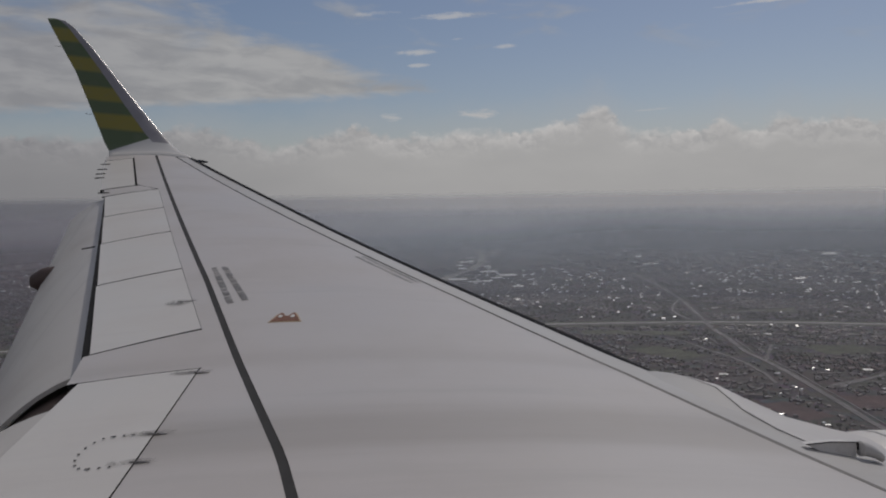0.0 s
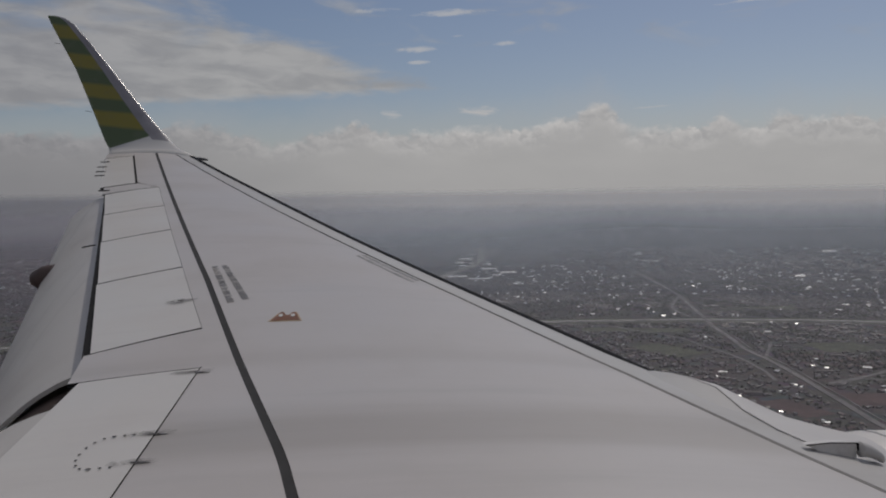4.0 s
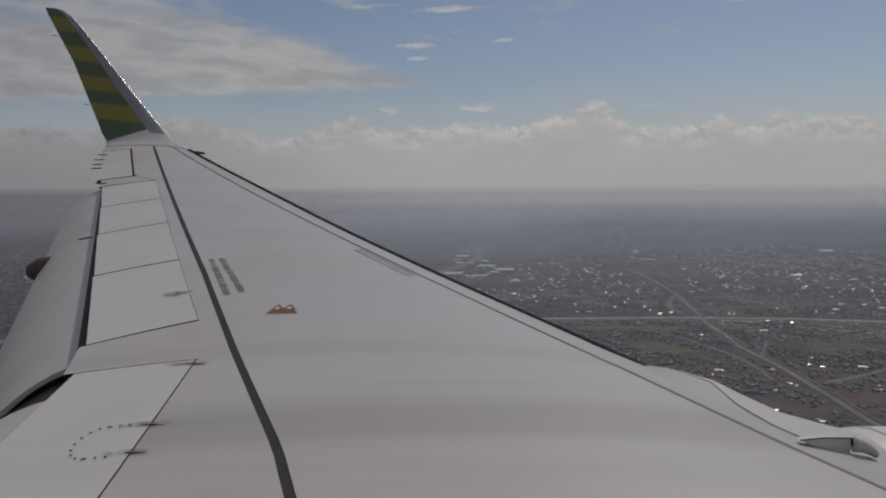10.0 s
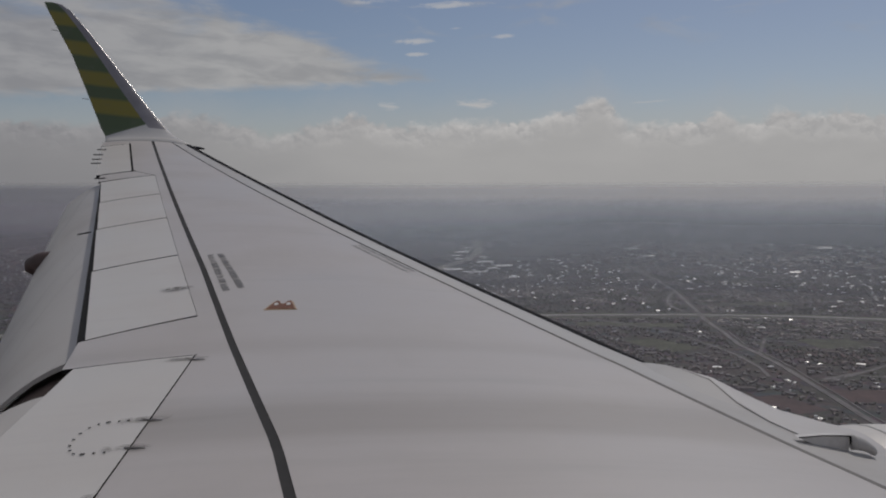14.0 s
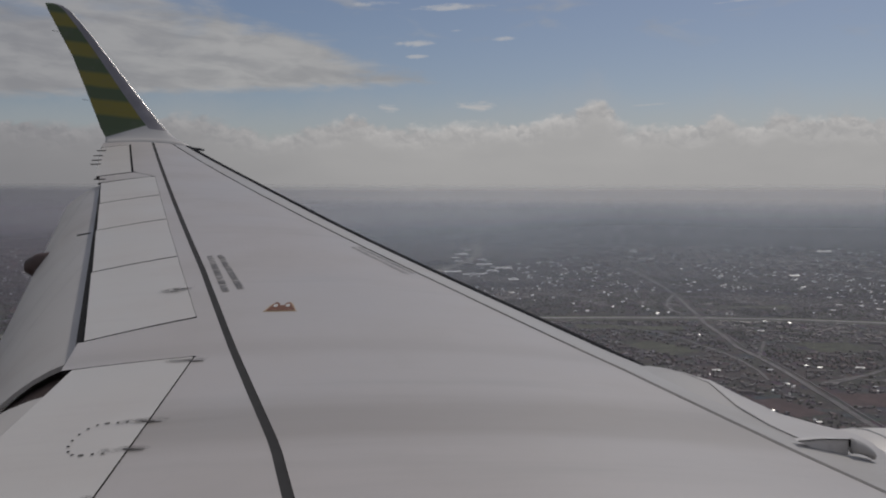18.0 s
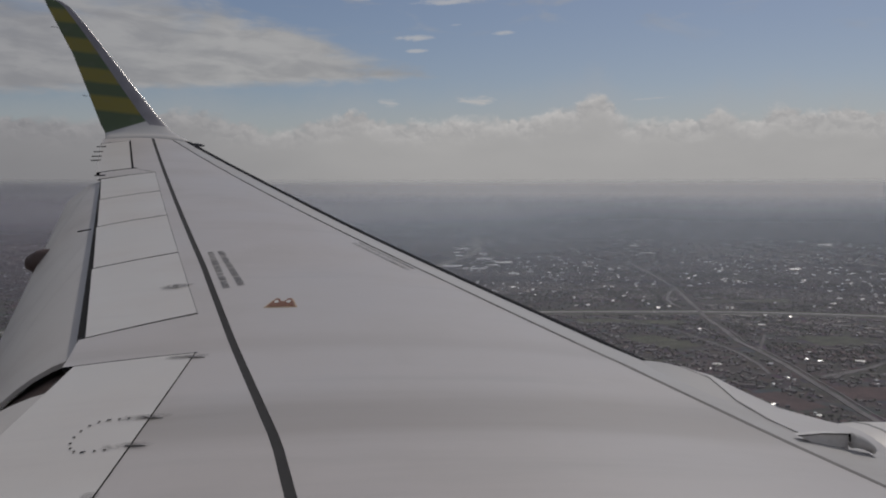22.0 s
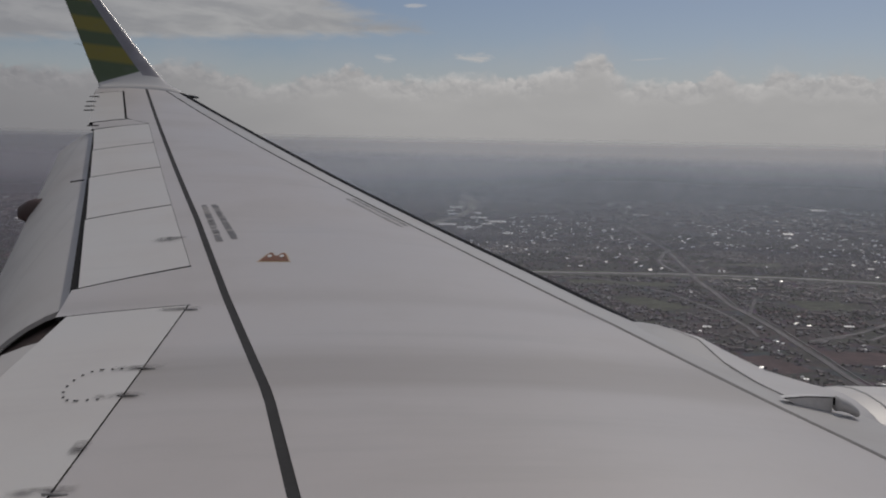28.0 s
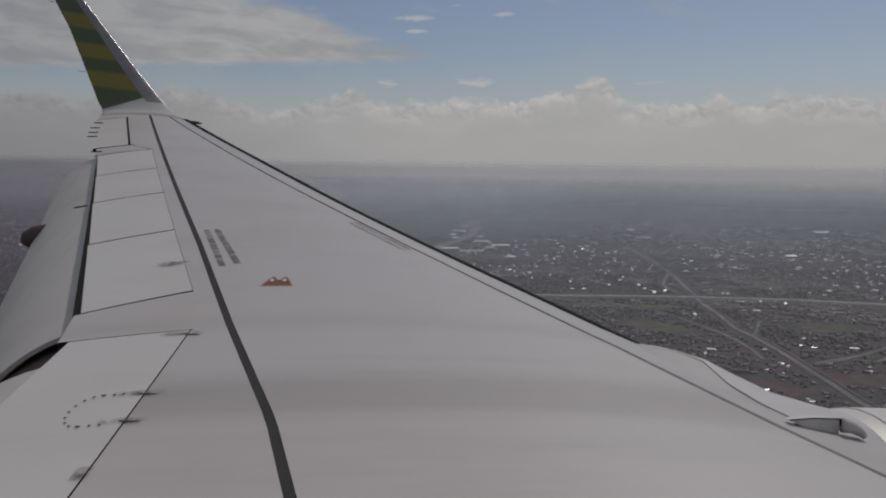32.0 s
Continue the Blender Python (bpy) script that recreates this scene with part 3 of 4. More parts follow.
def build_fuselage():
    """Cabin wall section with one window opening, round in section."""
    cz, R, t = 0.9, 1.975, 0.09
    xs = [-14 + 0.5 * i for i in range(35)]
    wx, wz, hw, hh = -5.29, 1.50, 0.20, 0.23
    xs = sorted([x for x in xs if abs(x - wx) > 0.3] + [wx - hw, wx + hw])
    a0, a1 = math.asin((wz - hh - cz) / R), math.asin((wz + hh - cz) / R)
    angs = sorted([a for a in [math.pi * 2 * k / 48 - math.pi / 2 for k in range(48)] if not a0 - 0.05 < a < a1 + 0.05] + [a0, a1])
    verts, faces = [], []
    na = len(angs)
    for r in (R, R - t):
        for x in xs:
            for a in angs:
                verts.append((x, r * math.cos(a), cz + r * math.sin(a)))
    o = len(xs) * na
    iw, jw = xs.index(wx - hw), angs.index(a0)
    for i in range(len(xs) - 1):
        for j in range(na):
            j2 = (j + 1) % na
            if i == iw and j == jw:
                q4 = (i * na + j, (i + 1) * na + j, (i + 1) * na + j2, i * na + j2)
                for a, b in zip(q4, q4[1:] + q4[:1]):
                    faces.append((a, b, o + b, o + a))
                continue
            faces.append((i * na + j, i * na + j2, (i + 1) * na + j2, (i + 1) * na + j))
            faces.append((o + i * na + j, o + (i + 1) * na + j, o + (i + 1) * na + j2, o + i * na + j2))
    for base in (0, len(xs) - 1):
        faces.append(tuple(base * na + j for j in range(na)))
    return mesh("fuselage", verts, faces, M_WHITE)


part("fuselage", build_fuselage(), airliner, "plain white cabin section with a window opening")

# ---- the land ----
NEAR, FAR = 3000.0, 4900.0


def land(x, y, up=0.0):
    """Where plan point x, y of the plain lies: beyond NEAR the land climbs gently to the horizon ridge."""
    d = math.hypot(x, y)
    if d <= NEAR:
        return Vector((x, y, up)), 1.0
    r = NEAR + (FAR - NEAR) * (1 - math.exp(-(d - NEAR) / (FAR - NEAR)))
    k = r / d
    return Vector((x * k, y * k, ALT * (1 - k) + up * k)), k


def spot(turn, dip):
    """Plan point seen from the cabin at a heading from abeam and so many degrees below eye level."""
    d = ALT / math.tan(radians(dip))
    return d * math.sin(radians(turn)), d * math.cos(radians(turn))


def ground_material():
    mat, n = material("city_ground")
    co = n.add("ShaderNodeNewGeometry")
    big = n.noise(co, 0.0016, 5.0, 0.6)
    mid = n.noise(co, 0.009, 6.0, 0.65)
    small = n.noise(co, 0.05, 4.0, 0.7)
    vor = n.tree.nodes.new("ShaderNodeTexVoronoi")
    vor.inputs["Scale"].default_value = 0.03
    n.tree.links.new(co, vor.inputs["Vector"])
    green = n.mix(n.step(small, 0.35, 0.65), (0.028, 0.032, 0.021, 1), (0.056, 0.060, 0.038, 1))
    town = n.mix(n.step(small, 0.3, 0.7), (0.030, 0.025, 0.028, 1), (0.074, 0.062, 0.064, 1))
    town = n.mix(0.4, town, vor.outputs["Color"], "SOFT_LIGHT")
    soil = n.mix(n.step(mid, 0.4, 0.65), (0.070, 0.044, 0.042, 1), (0.054, 0.045, 0.045, 1))
    col = n.mix(n.step(mid, 0.45, 0.60), town, green)
    col = n.mix(n.math("MULTIPLY", n.step(big, 0.56, 0.66), 0.7), col, soil)
    finish(n, col, 0.9, 0.0, small, 0.4, 3.0)
    return mat


def build_ground():
    dist = [0, 300, 700, 1100] + list(np.geomspace(1400, 400000, 70))
    verts, faces, sec = [(0, 0, 0)], [], 180
    for d in dist[1:]:
        for k in range(sec):
            a = 2 * math.pi * k / sec
            verts.append(land(d * math.sin(a), d * math.cos(a))[0])
    for k in range(sec):
        faces.append((0, 1 + (k + 1) % sec, 1 + k))
    for i in range(len(dist) - 2):
        for k in range(sec):
            a, b = 1 + i * sec + k, 1 + i * sec + (k + 1) % sec
            faces.append((a, b, b + sec, a + sec))
    return mesh("ground", verts, faces, ground_material(), smooth=True)


tagged(new("ground", build_ground()), "flat hazy plain covered by dense low city", "ground", kind="structure")


def ribbon(name, pts, width, mat, up, label, cat, step=60.0):
    """A strip along plan points, laid on the land."""
    line = []
    for a, b in zip(pts, pts[1:]):
        k = max(1, int(math.dist(a, b) / step))
        line += [(a[0] + (b[0] - a[0]) * i / k, a[1] + (b[1] - a[1]) * i / k) for i in range(k)]
    line.append(pts[-1])
    top, bottom = [], []
    for i, p in enumerate(line):
        q, r = line[max(0, i - 1)], line[min(len(line) - 1, i + 1)]
        d = Vector((r[0] - q[0], r[1] - q[1])).normalized()
        w = width / 2
        row = [(p[0] - d.y * w * e, p[1] + d.x * w * e) for e in (-1, 1)]
        top.append([land(*c, up)[0] for c in row])
        bottom.append([land(*c, up - 3.0)[0] for c in row])
    return tagged(new(name, mesh(name, *solid_grid(top, bottom), mat)), label, cat, kind="structure")


M_ROAD = plain("concrete_road", (0.150, 0.142, 0.138), 0.85, 0.0, 0.45, 0.012)
M_MWAY = plain("pale_concrete", (0.34, 0.33, 0.31), 0.85, 0.0, 0.2, 0.02)
M_WATER = plain("silty_water", (0.42, 0.40, 0.36), 0.15, 0.0, 0.15, 0.01)
M_GRASS = plain("verge_grass", (0.072, 0.078, 0.046), 0.9, 0.0, 0.40, 0.02)
M_SOIL = plain("bare_soil", (0.095, 0.060, 0.055), 0.95, 0.0, 0.35, 0.02)

HIGH = [spot(-40, 7.9), spot(0, 8.5), spot(11.45, 8.36), spot(20.1, 8.08), spot(27.5, 7.86), spot(32.5, 7.75), spot(60, 7.0)]
RAIL = [spot(13.5, 3.4), spot(15.77, 4.48), spot(17.16, 5.24), spot(18.46, 5.91), spot(19.57, 6.58), spot(20.54, 7.47), spot(21.0, 7.85), spot(21.5, 8.4), spot(22.6, 9.09), spot(23.55, 9.82), spot(24.78, 10.34),
        spot(26.28, 11.06), spot(27.77, 11.9), spot(29.26, 12.7), spot(30.69, 13.52), spot(31.7, 14.0), spot(36.0, 16.2)]
LOOP = [spot(19.57, 6.55), spot(19.15, 6.95), spot(19.06, 7.32), spot(19.4, 7.6), spot(20.2, 7.9)]
SLIP = [spot(12.0, 8.5), spot(15.37, 8.62), spot(17.79, 9.02), spot(19.69, 9.28), spot(21.4, 9.83), spot(22.55, 10.15), spot(23.73, 10.6), spot(24.83, 11.19), spot(25.4, 11.7)]
BRANCH = [spot(25.1, 9.3), spot(25.0, 9.64), spot(24.78, 10.34)]
LANE = [spot(29.0, 11.55), spot(29.59, 11.42), spot(30.4, 11.16), spot(31.88, 11.17), spot(32.68, 10.77), spot(36.0, 10.2)]
RIVER = [spot(3.9, 1.9), spot(5.02, 2.39), spot(5.49, 2.92), spot(6.07, 3.25), spot(6.65, 3.66), spot(6.54, 4.23), spot(5.83, 4.66), spot(4.5, 5.06), spot(2.5, 5.9)]
MEADOWS = [([spot(21.9, 7.38), spot(26.6, 7.10)], 105), ([spot(27.6, 9.5), spot(30.6, 9.25)], 150), ([spot(13.2, 8.85), spot(20.2, 8.75)], 90), ([spot(17.2, 9.8), spot(20.4, 10.3)], 120)]
TRACK = [spot(28.5, 11.6), spot(31.0, 10.9), spot(33.0, 10.0), spot(35.0, 9.2), spot(37.5, 8.5)]
SOILS = [([spot(29.6, 12.5), spot(34.5, 12.0)], 120), ([spot(25.0, 12.9), spot(28.0, 13.6)], 80)]
ribbon("verge", HIGH, 110, M_GRASS, 0.4, "grass verge along the motorway", "verge")
for line, width in MEADOWS:
    ribbon("meadow", line, width, M_GRASS, 0.3, "rough green field beside the motorway", "field")
for line, width in SOILS:
    ribbon("bare_field", line, width, M_SOIL, 0.25, "bare red-brown earth field", "field")
ribbon("motorway", [(x, y + 15) for x, y in HIGH], 22, M_MWAY, 1.1, "pale straight motorway across the city", "road")
ribbon("motorway", [(x, y - 17) for x, y in HIGH], 14, M_ROAD, 1.0, "pale straight motorway across the city", "road")
ribbon("main_road", RAIL, 15, M_ROAD, 1.5, "grey main road slanting across under the motorway", "road")
ribbon("main_road", [(x + 20, y + 8) for x, y in RAIL[8:]], 4, M_ROAD, 1.35, "grey service road beside the main road", "road")
ribbon("ramp", LOOP, 11, M_ROAD, 1.25, "curved ramp joining the motorway", "road")
ribbon("slip_road", SLIP, 10, M_ROAD, 1.2, "curved grey slip road", "road")
ribbon("lane", BRANCH, 9, M_ROAD, 0.9, "short grey lane", "road")
ribbon("lane", LANE, 9, M_ROAD, 0.85, "winding grey lane between fields", "road")
ribbon("lane", TRACK, 13, M_ROAD, 0.8, "pale dirt road between fields", "road")
ribbon("river", RIVER, 62, M_WATER, 1.2, "pale winding river between warehouses", "water", 40)

# ---- haze: thin lit veils, denser low down, and the white murk that hides the horizon ----
EYE = 430.0


def haze_material(strength, ground_z, fade, radius, tone):
    mat, n = material("haze")
    pos = n.add("ShaderNodeNewGeometry")
    sep = n.tree.nodes.new("ShaderNodeSeparateXYZ")
    n.tree.links.new(pos, sep.inputs[0])
    puff = n.noise(pos, 0.0011, 4.0, 0.5)
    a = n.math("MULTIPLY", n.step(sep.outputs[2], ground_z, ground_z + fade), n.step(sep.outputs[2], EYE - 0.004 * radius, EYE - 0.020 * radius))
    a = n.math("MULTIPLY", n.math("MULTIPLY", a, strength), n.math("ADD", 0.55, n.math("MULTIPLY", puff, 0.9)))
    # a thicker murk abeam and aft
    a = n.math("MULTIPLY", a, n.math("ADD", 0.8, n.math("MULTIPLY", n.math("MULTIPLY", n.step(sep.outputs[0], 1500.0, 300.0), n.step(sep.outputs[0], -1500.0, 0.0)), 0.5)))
    # haze colour painted browner to the rear
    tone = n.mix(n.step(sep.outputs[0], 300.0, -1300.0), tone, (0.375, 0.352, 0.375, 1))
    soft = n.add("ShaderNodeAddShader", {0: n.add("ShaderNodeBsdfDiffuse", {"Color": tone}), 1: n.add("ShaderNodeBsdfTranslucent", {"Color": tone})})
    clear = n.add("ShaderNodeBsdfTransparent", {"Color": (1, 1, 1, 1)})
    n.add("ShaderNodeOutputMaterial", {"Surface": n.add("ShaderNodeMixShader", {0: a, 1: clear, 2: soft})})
    return mat


def murk_material(radius):
    """White murk under the cloud bank: thick at eye level, ragged and thinning downwards, hanging lower abeam and aft."""
    mat, n = material("murk")
    pos = n.add("ShaderNodeNewGeometry")
    sep = n.tree.nodes.new("ShaderNodeSeparateXYZ")
    n.tree.links.new(pos, sep.inputs[0])
    puff = n.noise(pos, 0.0014, 3.0, 0.5)
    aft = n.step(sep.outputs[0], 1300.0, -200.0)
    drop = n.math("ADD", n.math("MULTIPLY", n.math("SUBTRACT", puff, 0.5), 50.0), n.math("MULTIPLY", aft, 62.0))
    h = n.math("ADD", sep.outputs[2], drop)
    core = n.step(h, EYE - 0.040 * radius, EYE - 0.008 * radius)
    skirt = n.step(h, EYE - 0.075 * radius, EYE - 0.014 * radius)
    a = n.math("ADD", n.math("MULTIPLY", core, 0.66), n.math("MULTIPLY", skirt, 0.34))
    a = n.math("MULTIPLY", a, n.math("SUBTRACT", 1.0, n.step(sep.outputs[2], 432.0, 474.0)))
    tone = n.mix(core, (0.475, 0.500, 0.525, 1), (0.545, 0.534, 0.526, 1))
    # shade put into the tone: dimmer away from the sun, as the cloud above it
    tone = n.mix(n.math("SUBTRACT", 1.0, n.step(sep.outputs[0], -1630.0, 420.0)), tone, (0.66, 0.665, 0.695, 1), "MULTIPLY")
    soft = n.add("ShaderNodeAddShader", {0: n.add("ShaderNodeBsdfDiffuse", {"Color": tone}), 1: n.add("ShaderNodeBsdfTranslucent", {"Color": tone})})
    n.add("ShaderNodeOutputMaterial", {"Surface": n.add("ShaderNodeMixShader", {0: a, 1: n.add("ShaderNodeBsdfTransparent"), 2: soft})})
    return mat


def veil(name, radius, mat, base, label, crest=EYE):
    verts, faces, sec = [], [], 96
    for z in (base - 5, (base + crest) / 2, crest):
        for k in range(sec):
            a = 2 * math.pi * k / sec
            verts.append((radius * math.sin(a), radius * math.cos(a), max(z, base - 5)))
    for i in range(2):
        for k in range(sec):
            a, b = i * sec + k, i * sec + (k + 1) % sec
            faces.append((a, b, b + sec, a + sec))
    return tagged(new(name, mesh(name, verts, faces, mat, smooth=True)), label, "haze", kind="stuff")


def land_height(radius):
    if radius <= NEAR:
        return 0.0
    d = NEAR - (FAR - NEAR) * math.log(1 - (radius - NEAR) / (FAR - NEAR))
    return ALT * (1 - radius / d)


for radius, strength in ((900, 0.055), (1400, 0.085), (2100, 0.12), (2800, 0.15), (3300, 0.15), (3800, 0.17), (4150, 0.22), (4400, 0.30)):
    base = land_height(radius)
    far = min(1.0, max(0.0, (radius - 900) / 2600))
    # distance haze put into the veil colour: paler and bluer farther out
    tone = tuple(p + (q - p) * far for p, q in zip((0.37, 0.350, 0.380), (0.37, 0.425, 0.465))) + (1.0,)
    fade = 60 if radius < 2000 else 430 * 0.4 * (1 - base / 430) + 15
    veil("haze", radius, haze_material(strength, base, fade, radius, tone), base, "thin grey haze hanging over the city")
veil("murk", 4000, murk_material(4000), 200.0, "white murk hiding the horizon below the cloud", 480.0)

# ---- the city ----
rng = random.Random(7)


def town_material(name, stops, rough=0.6, metal=0.0):
    """Each building takes its own tone."""
    mat, n = material(name)
    geo = n.tree.nodes.new("ShaderNodeNewGeometry")
    col = n.ramp(geo.outputs["Random Per Island"], stops, "CONSTANT")
    dirt = n.noise(geo.outputs["Position"], 0.12, 5.0, 0.65)
    col = n.mix(n.math("MULTIPLY", n.step(dirt, 0.4, 0.7), 0.45), col, (0.09, 0.08, 0.075, 1))
    finish(n, col, rough, metal)
    return mat


ROOFS = [(0.0, (0.074, 0.049, 0.047)), (0.16, (0.054, 0.043, 0.045)), (0.32, (0.061, 0.056, 0.059)), (0.50, (0.074, 0.064, 0.064)), (0.66, (0.090, 0.082, 0.082)), (0.78, (0.104, 0.056, 0.047)), (0.88, (0.14, 0.135, 0.14)), (0.96, (0.25, 0.245, 0.25)), (0.99, (0.55, 0.56, 0.57))]
WALLS = [(0.0, (0.150, 0.135, 0.135)), (0.3, (0.120, 0.105, 0.105)), (0.6, (0.180, 0.165, 0.165)), (0.93, (0.34, 0.33, 0.33))]
M_ROOFS = town_material("town_roofs", ROOFS, 0.5)
M_WALLS = town_material("town_walls", WALLS, 0.8)
M_TIN = plain("tin_roof", (0.82, 0.82, 0.81), 0.5, 0.35, 0.15, 0.05)
M_PALE = plain("pale_wall", (0.20, 0.185, 0.18), 0.8, 0.0, 0.15, 0.1)
M_TILE = plain("tile_roof", (0.105, 0.062, 0.054), 0.75, 0.0, 0.35, 0.3)
M_RUST = plain("rusty_roof", (0.085, 0.068, 0.066), 0.7, 0.0, 0.35, 0.3)
M_SLOT = plain("slot_grey", (0.58, 0.57, 0.57), 0.6, 0.0, 0.15)
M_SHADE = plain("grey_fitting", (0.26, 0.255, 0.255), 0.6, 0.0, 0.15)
M_GLASSY = plain("tower_glass", (0.12, 0.125, 0.135), 0.25, 0.0, 0.2, 0.05)
M_TOWER = plain("tower_wall", (0.24, 0.24, 0.25), 0.7, 0.0, 0.1, 0.05)


def leaf_material():
    mat, n = material("foliage")
    geo = n.tree.nodes.new("ShaderNodeNewGeometry")
    col = n.ramp(geo.outputs["Random Per Island"], [(0.0, (0.070, 0.074, 0.052)), (0.5, (0.090, 0.092, 0.066)), (1.0, (0.115, 0.112, 0.080))])
    grain = n.noise(geo.outputs["Position"], 0.6, 4.0, 0.7)
    col = n.mix(n.step(grain, 0.4, 0.7), n.mix(0.4, col, (0.03, 0.04, 0.022, 1)), col)
    finish(n, col, 0.9)
    return mat


M_LEAF = leaf_material()


def segment_gap(x, y, line):
    best = 1e9
    for (ax, ay), (bx, by) in zip(line, line[1:]):
        dx, dy = bx - ax, by - ay
        t = min(1.0, max(0.0, ((x - ax) * dx + (y - ay) * dy) / (dx * dx + dy * dy)))
        best = min(best, math.hypot(x - ax - t * dx, y - ay - t * dy))
    return best


PLAN = [(HIGH, 62, 58), (RAIL, 30, 24), (LOOP, 16, 14), (SLIP, 16, 14), (BRANCH, 14, 12), (LANE, 14, 12), (TRACK, 16, 14), (RIVER, 52, 46)] + [(line, width * 0.45, width * 0.4) for line, width in MEADOWS + SOILS]


def free(x, y, margin=0.0):
    """Clear of roads, fields and water."""
    return all(segment_gap(x, y, line) > gap + margin for line, gap, _ in PLAN)


def green_here(x, y):
    """Above zero in parks, fields and groves."""
    return noise.fractal(Vector((x * 0.0021, y * 0.0021, 3.3)), 0.6, 2.0, 4) + 0.35 * noise.noise(Vector((x * 0.009, y * 0.009, 1.0))) - 0.16


def street_turn(x, y):
    return 0.4 + 1.1 * round(2.5 * noise.noise(Vector((x * 0.0011, y * 0.0011, 9.0)))) / 2.5


def house_rows(x, y, l, w, h, turn, ridge):
    """Walls and gable roof of one small house: two islands."""
    c, s = math.cos(turn), math.sin(turn)

    def at(a, b, z):
        p, k = land(x + a * c - b * s, y + a * s + b * c, z)
        return p
    wall = [at(a * l / 2, b * w / 2, z) for z in (-2.0, h) for a, b in ((-1, -1), (1, -1), (1, 1), (-1, 1))]
    e = 0.5
    roof = [at(a * (l / 2 + e), b * (w / 2 + e), h) for a, b in ((-1, -1), (1, -1), (1, 1), (-1, 1))] + [at(-l / 2 - e, 0, h + ridge), at(l / 2 + e, 0, h + ridge)]
    return wall, roof


WALL_F = [(0, 1, 5, 4), (1, 2, 6, 5), (2, 3, 7, 6), (3, 0, 4, 7)]
ROOF_F = [(0, 1, 5, 4), (2, 3, 4, 5), (1, 2, 5), (3, 0, 4), (3, 2, 1, 0)]


def scatter_houses():
    wv, wf, rv, rf = [], [], [], []
    count = 0
    for i in range(70000):
        turn = rng.uniform(-36, 46)
        if -19 < turn < 3 and rng.random() < 0.85:
            continue
        d = math.sqrt(rng.uniform(1250 ** 2, 5200 ** 2))
        x, y = d * math.sin(radians(turn)), d * math.cos(radians(turn))
        # streets: houses stand in rows
        rot = street_turn(x, y)
        c, s = math.cos(rot), math.sin(rot)
        a, b = x * c + y * s, -x * s + y * c
        a, b = round(a / 11) * 11 + rng.uniform(-2, 2), round(b / 18) * 18 + rng.choice((-4.0, 4.0)) + rng.uniform(-1, 1)
        x, y = a * c - b * s, a * s + b * c
        if green_here(x, y) > 0.06 or not free(x, y):
            continue
        l, w, h = rng.uniform(6, 12), rng.uniform(5, 8), rng.uniform(2.4, 4.4)
        if rng.random() < 0.05:
            l, w, h = l * 2.2, w * 1.7, h * 1.3
        wall, roof = house_rows(x, y, l, w, h, rot + (math.pi / 2 if rng.random() < 0.25 else 0) + rng.uniform(-0.06, 0.06), rng.uniform(0.6, 2.2))
        k = len(wv)
        wv += wall
        wf += [tuple(q + k for q in f) for f in WALL_F]
        k = len(rv)
        rv += roof
        rf += [tuple(q + k for q in f) for f in ROOF_F]
        count += 1
        if count >= 20000:
            break
    town = tagged(new("houses"), "dense low houses with brown and grey roofs", "houses", kind="stuff")
    part("walls", mesh("walls", wv, wf, M_WALLS), town)
    part("roofs", mesh("roofs", rv, rf, M_ROOFS), town)


scatter_houses()


def scatter_far():
    """Blocks of the farther city, thinning into the haze."""
    verts, faces = [], []
    for i in range(9000):
        turn = rng.uniform(-40, 48)
        dip = rng.uniform(0.9, 4.9)
        if -19 < turn < -2 and rng.random() < 0.8:
            continue
        x, y = spot(turn, dip)
        if segment_gap(x, y, RIVER) < 60:
            continue
        if noise.fractal(Vector((x * 0.0006, y * 0.0006, 5.0)), 0.6, 2.0, 3) > 0.25:
            continue
        l, w, h = rng.uniform(14, 60), rng.uniform(10, 26), rng.choice((5, 6, 8, 9, 12, 18))
        wall, roof = house_rows(x, y, l, w, h, street_turn(x, y), 1.5)
        k = len(verts)
        verts += wall + roof
        faces += [tuple(q + k for q in f) for f in WALL_F] + [tuple(q + k + 8 for q in f) for f in ROOF_F]
    tagged(new("far_buildings", mesh("far_buildings", verts, faces, M_ROOFS)), "far grey city blocks fading into haze", "buildings", kind="stuff")


scatter_far()


def scatter_trees():
    ico = bmesh.new()
    bmesh.ops.create_icosphere(ico, subdivisions=1, radius=1.0)
    base = [v.co.copy() for v in ico.verts]
    tris = [tuple(v.index for v in f.verts) for f in ico.faces]
    ico.free()
    verts, faces = [], []
    n = 0
    for i in range(110000):
        turn = rng.uniform(-36, 46)
        if -19 < turn < 3 and rng.random() < 0.85:
            continue
        d = math.sqrt(rng.uniform(1250 ** 2, 4800 ** 2))
        x, y = d * math.sin(radians(turn)), d * math.cos(radians(turn))
        g = green_here(x, y)
        if rng.random() > (0.7 if g > 0.05 else 0.07) or g > 0.42 and rng.random() < 0.8 or any(segment_gap(x, y, line) < gap for line, _, gap in PLAN):
            continue
        r = rng.uniform(1.8, 4.8)
        k = len(verts)
        for v in base:
            f = r * rng.uniform(0.65, 1.2)
            verts.append(land(x + v.x * f * 1.1, y + v.y * f * 1.1, r * 0.7 + v.z * f * 0.95)[0])
        faces += [tuple(q + k for q in t) for t in tris]
        n += 1
        if n >= 22000:
            break
    tagged(new("trees", mesh("trees", verts, faces, M_LEAF)), "dark green tree crowns between the houses", "trees", kind="stuff")


scatter_trees()


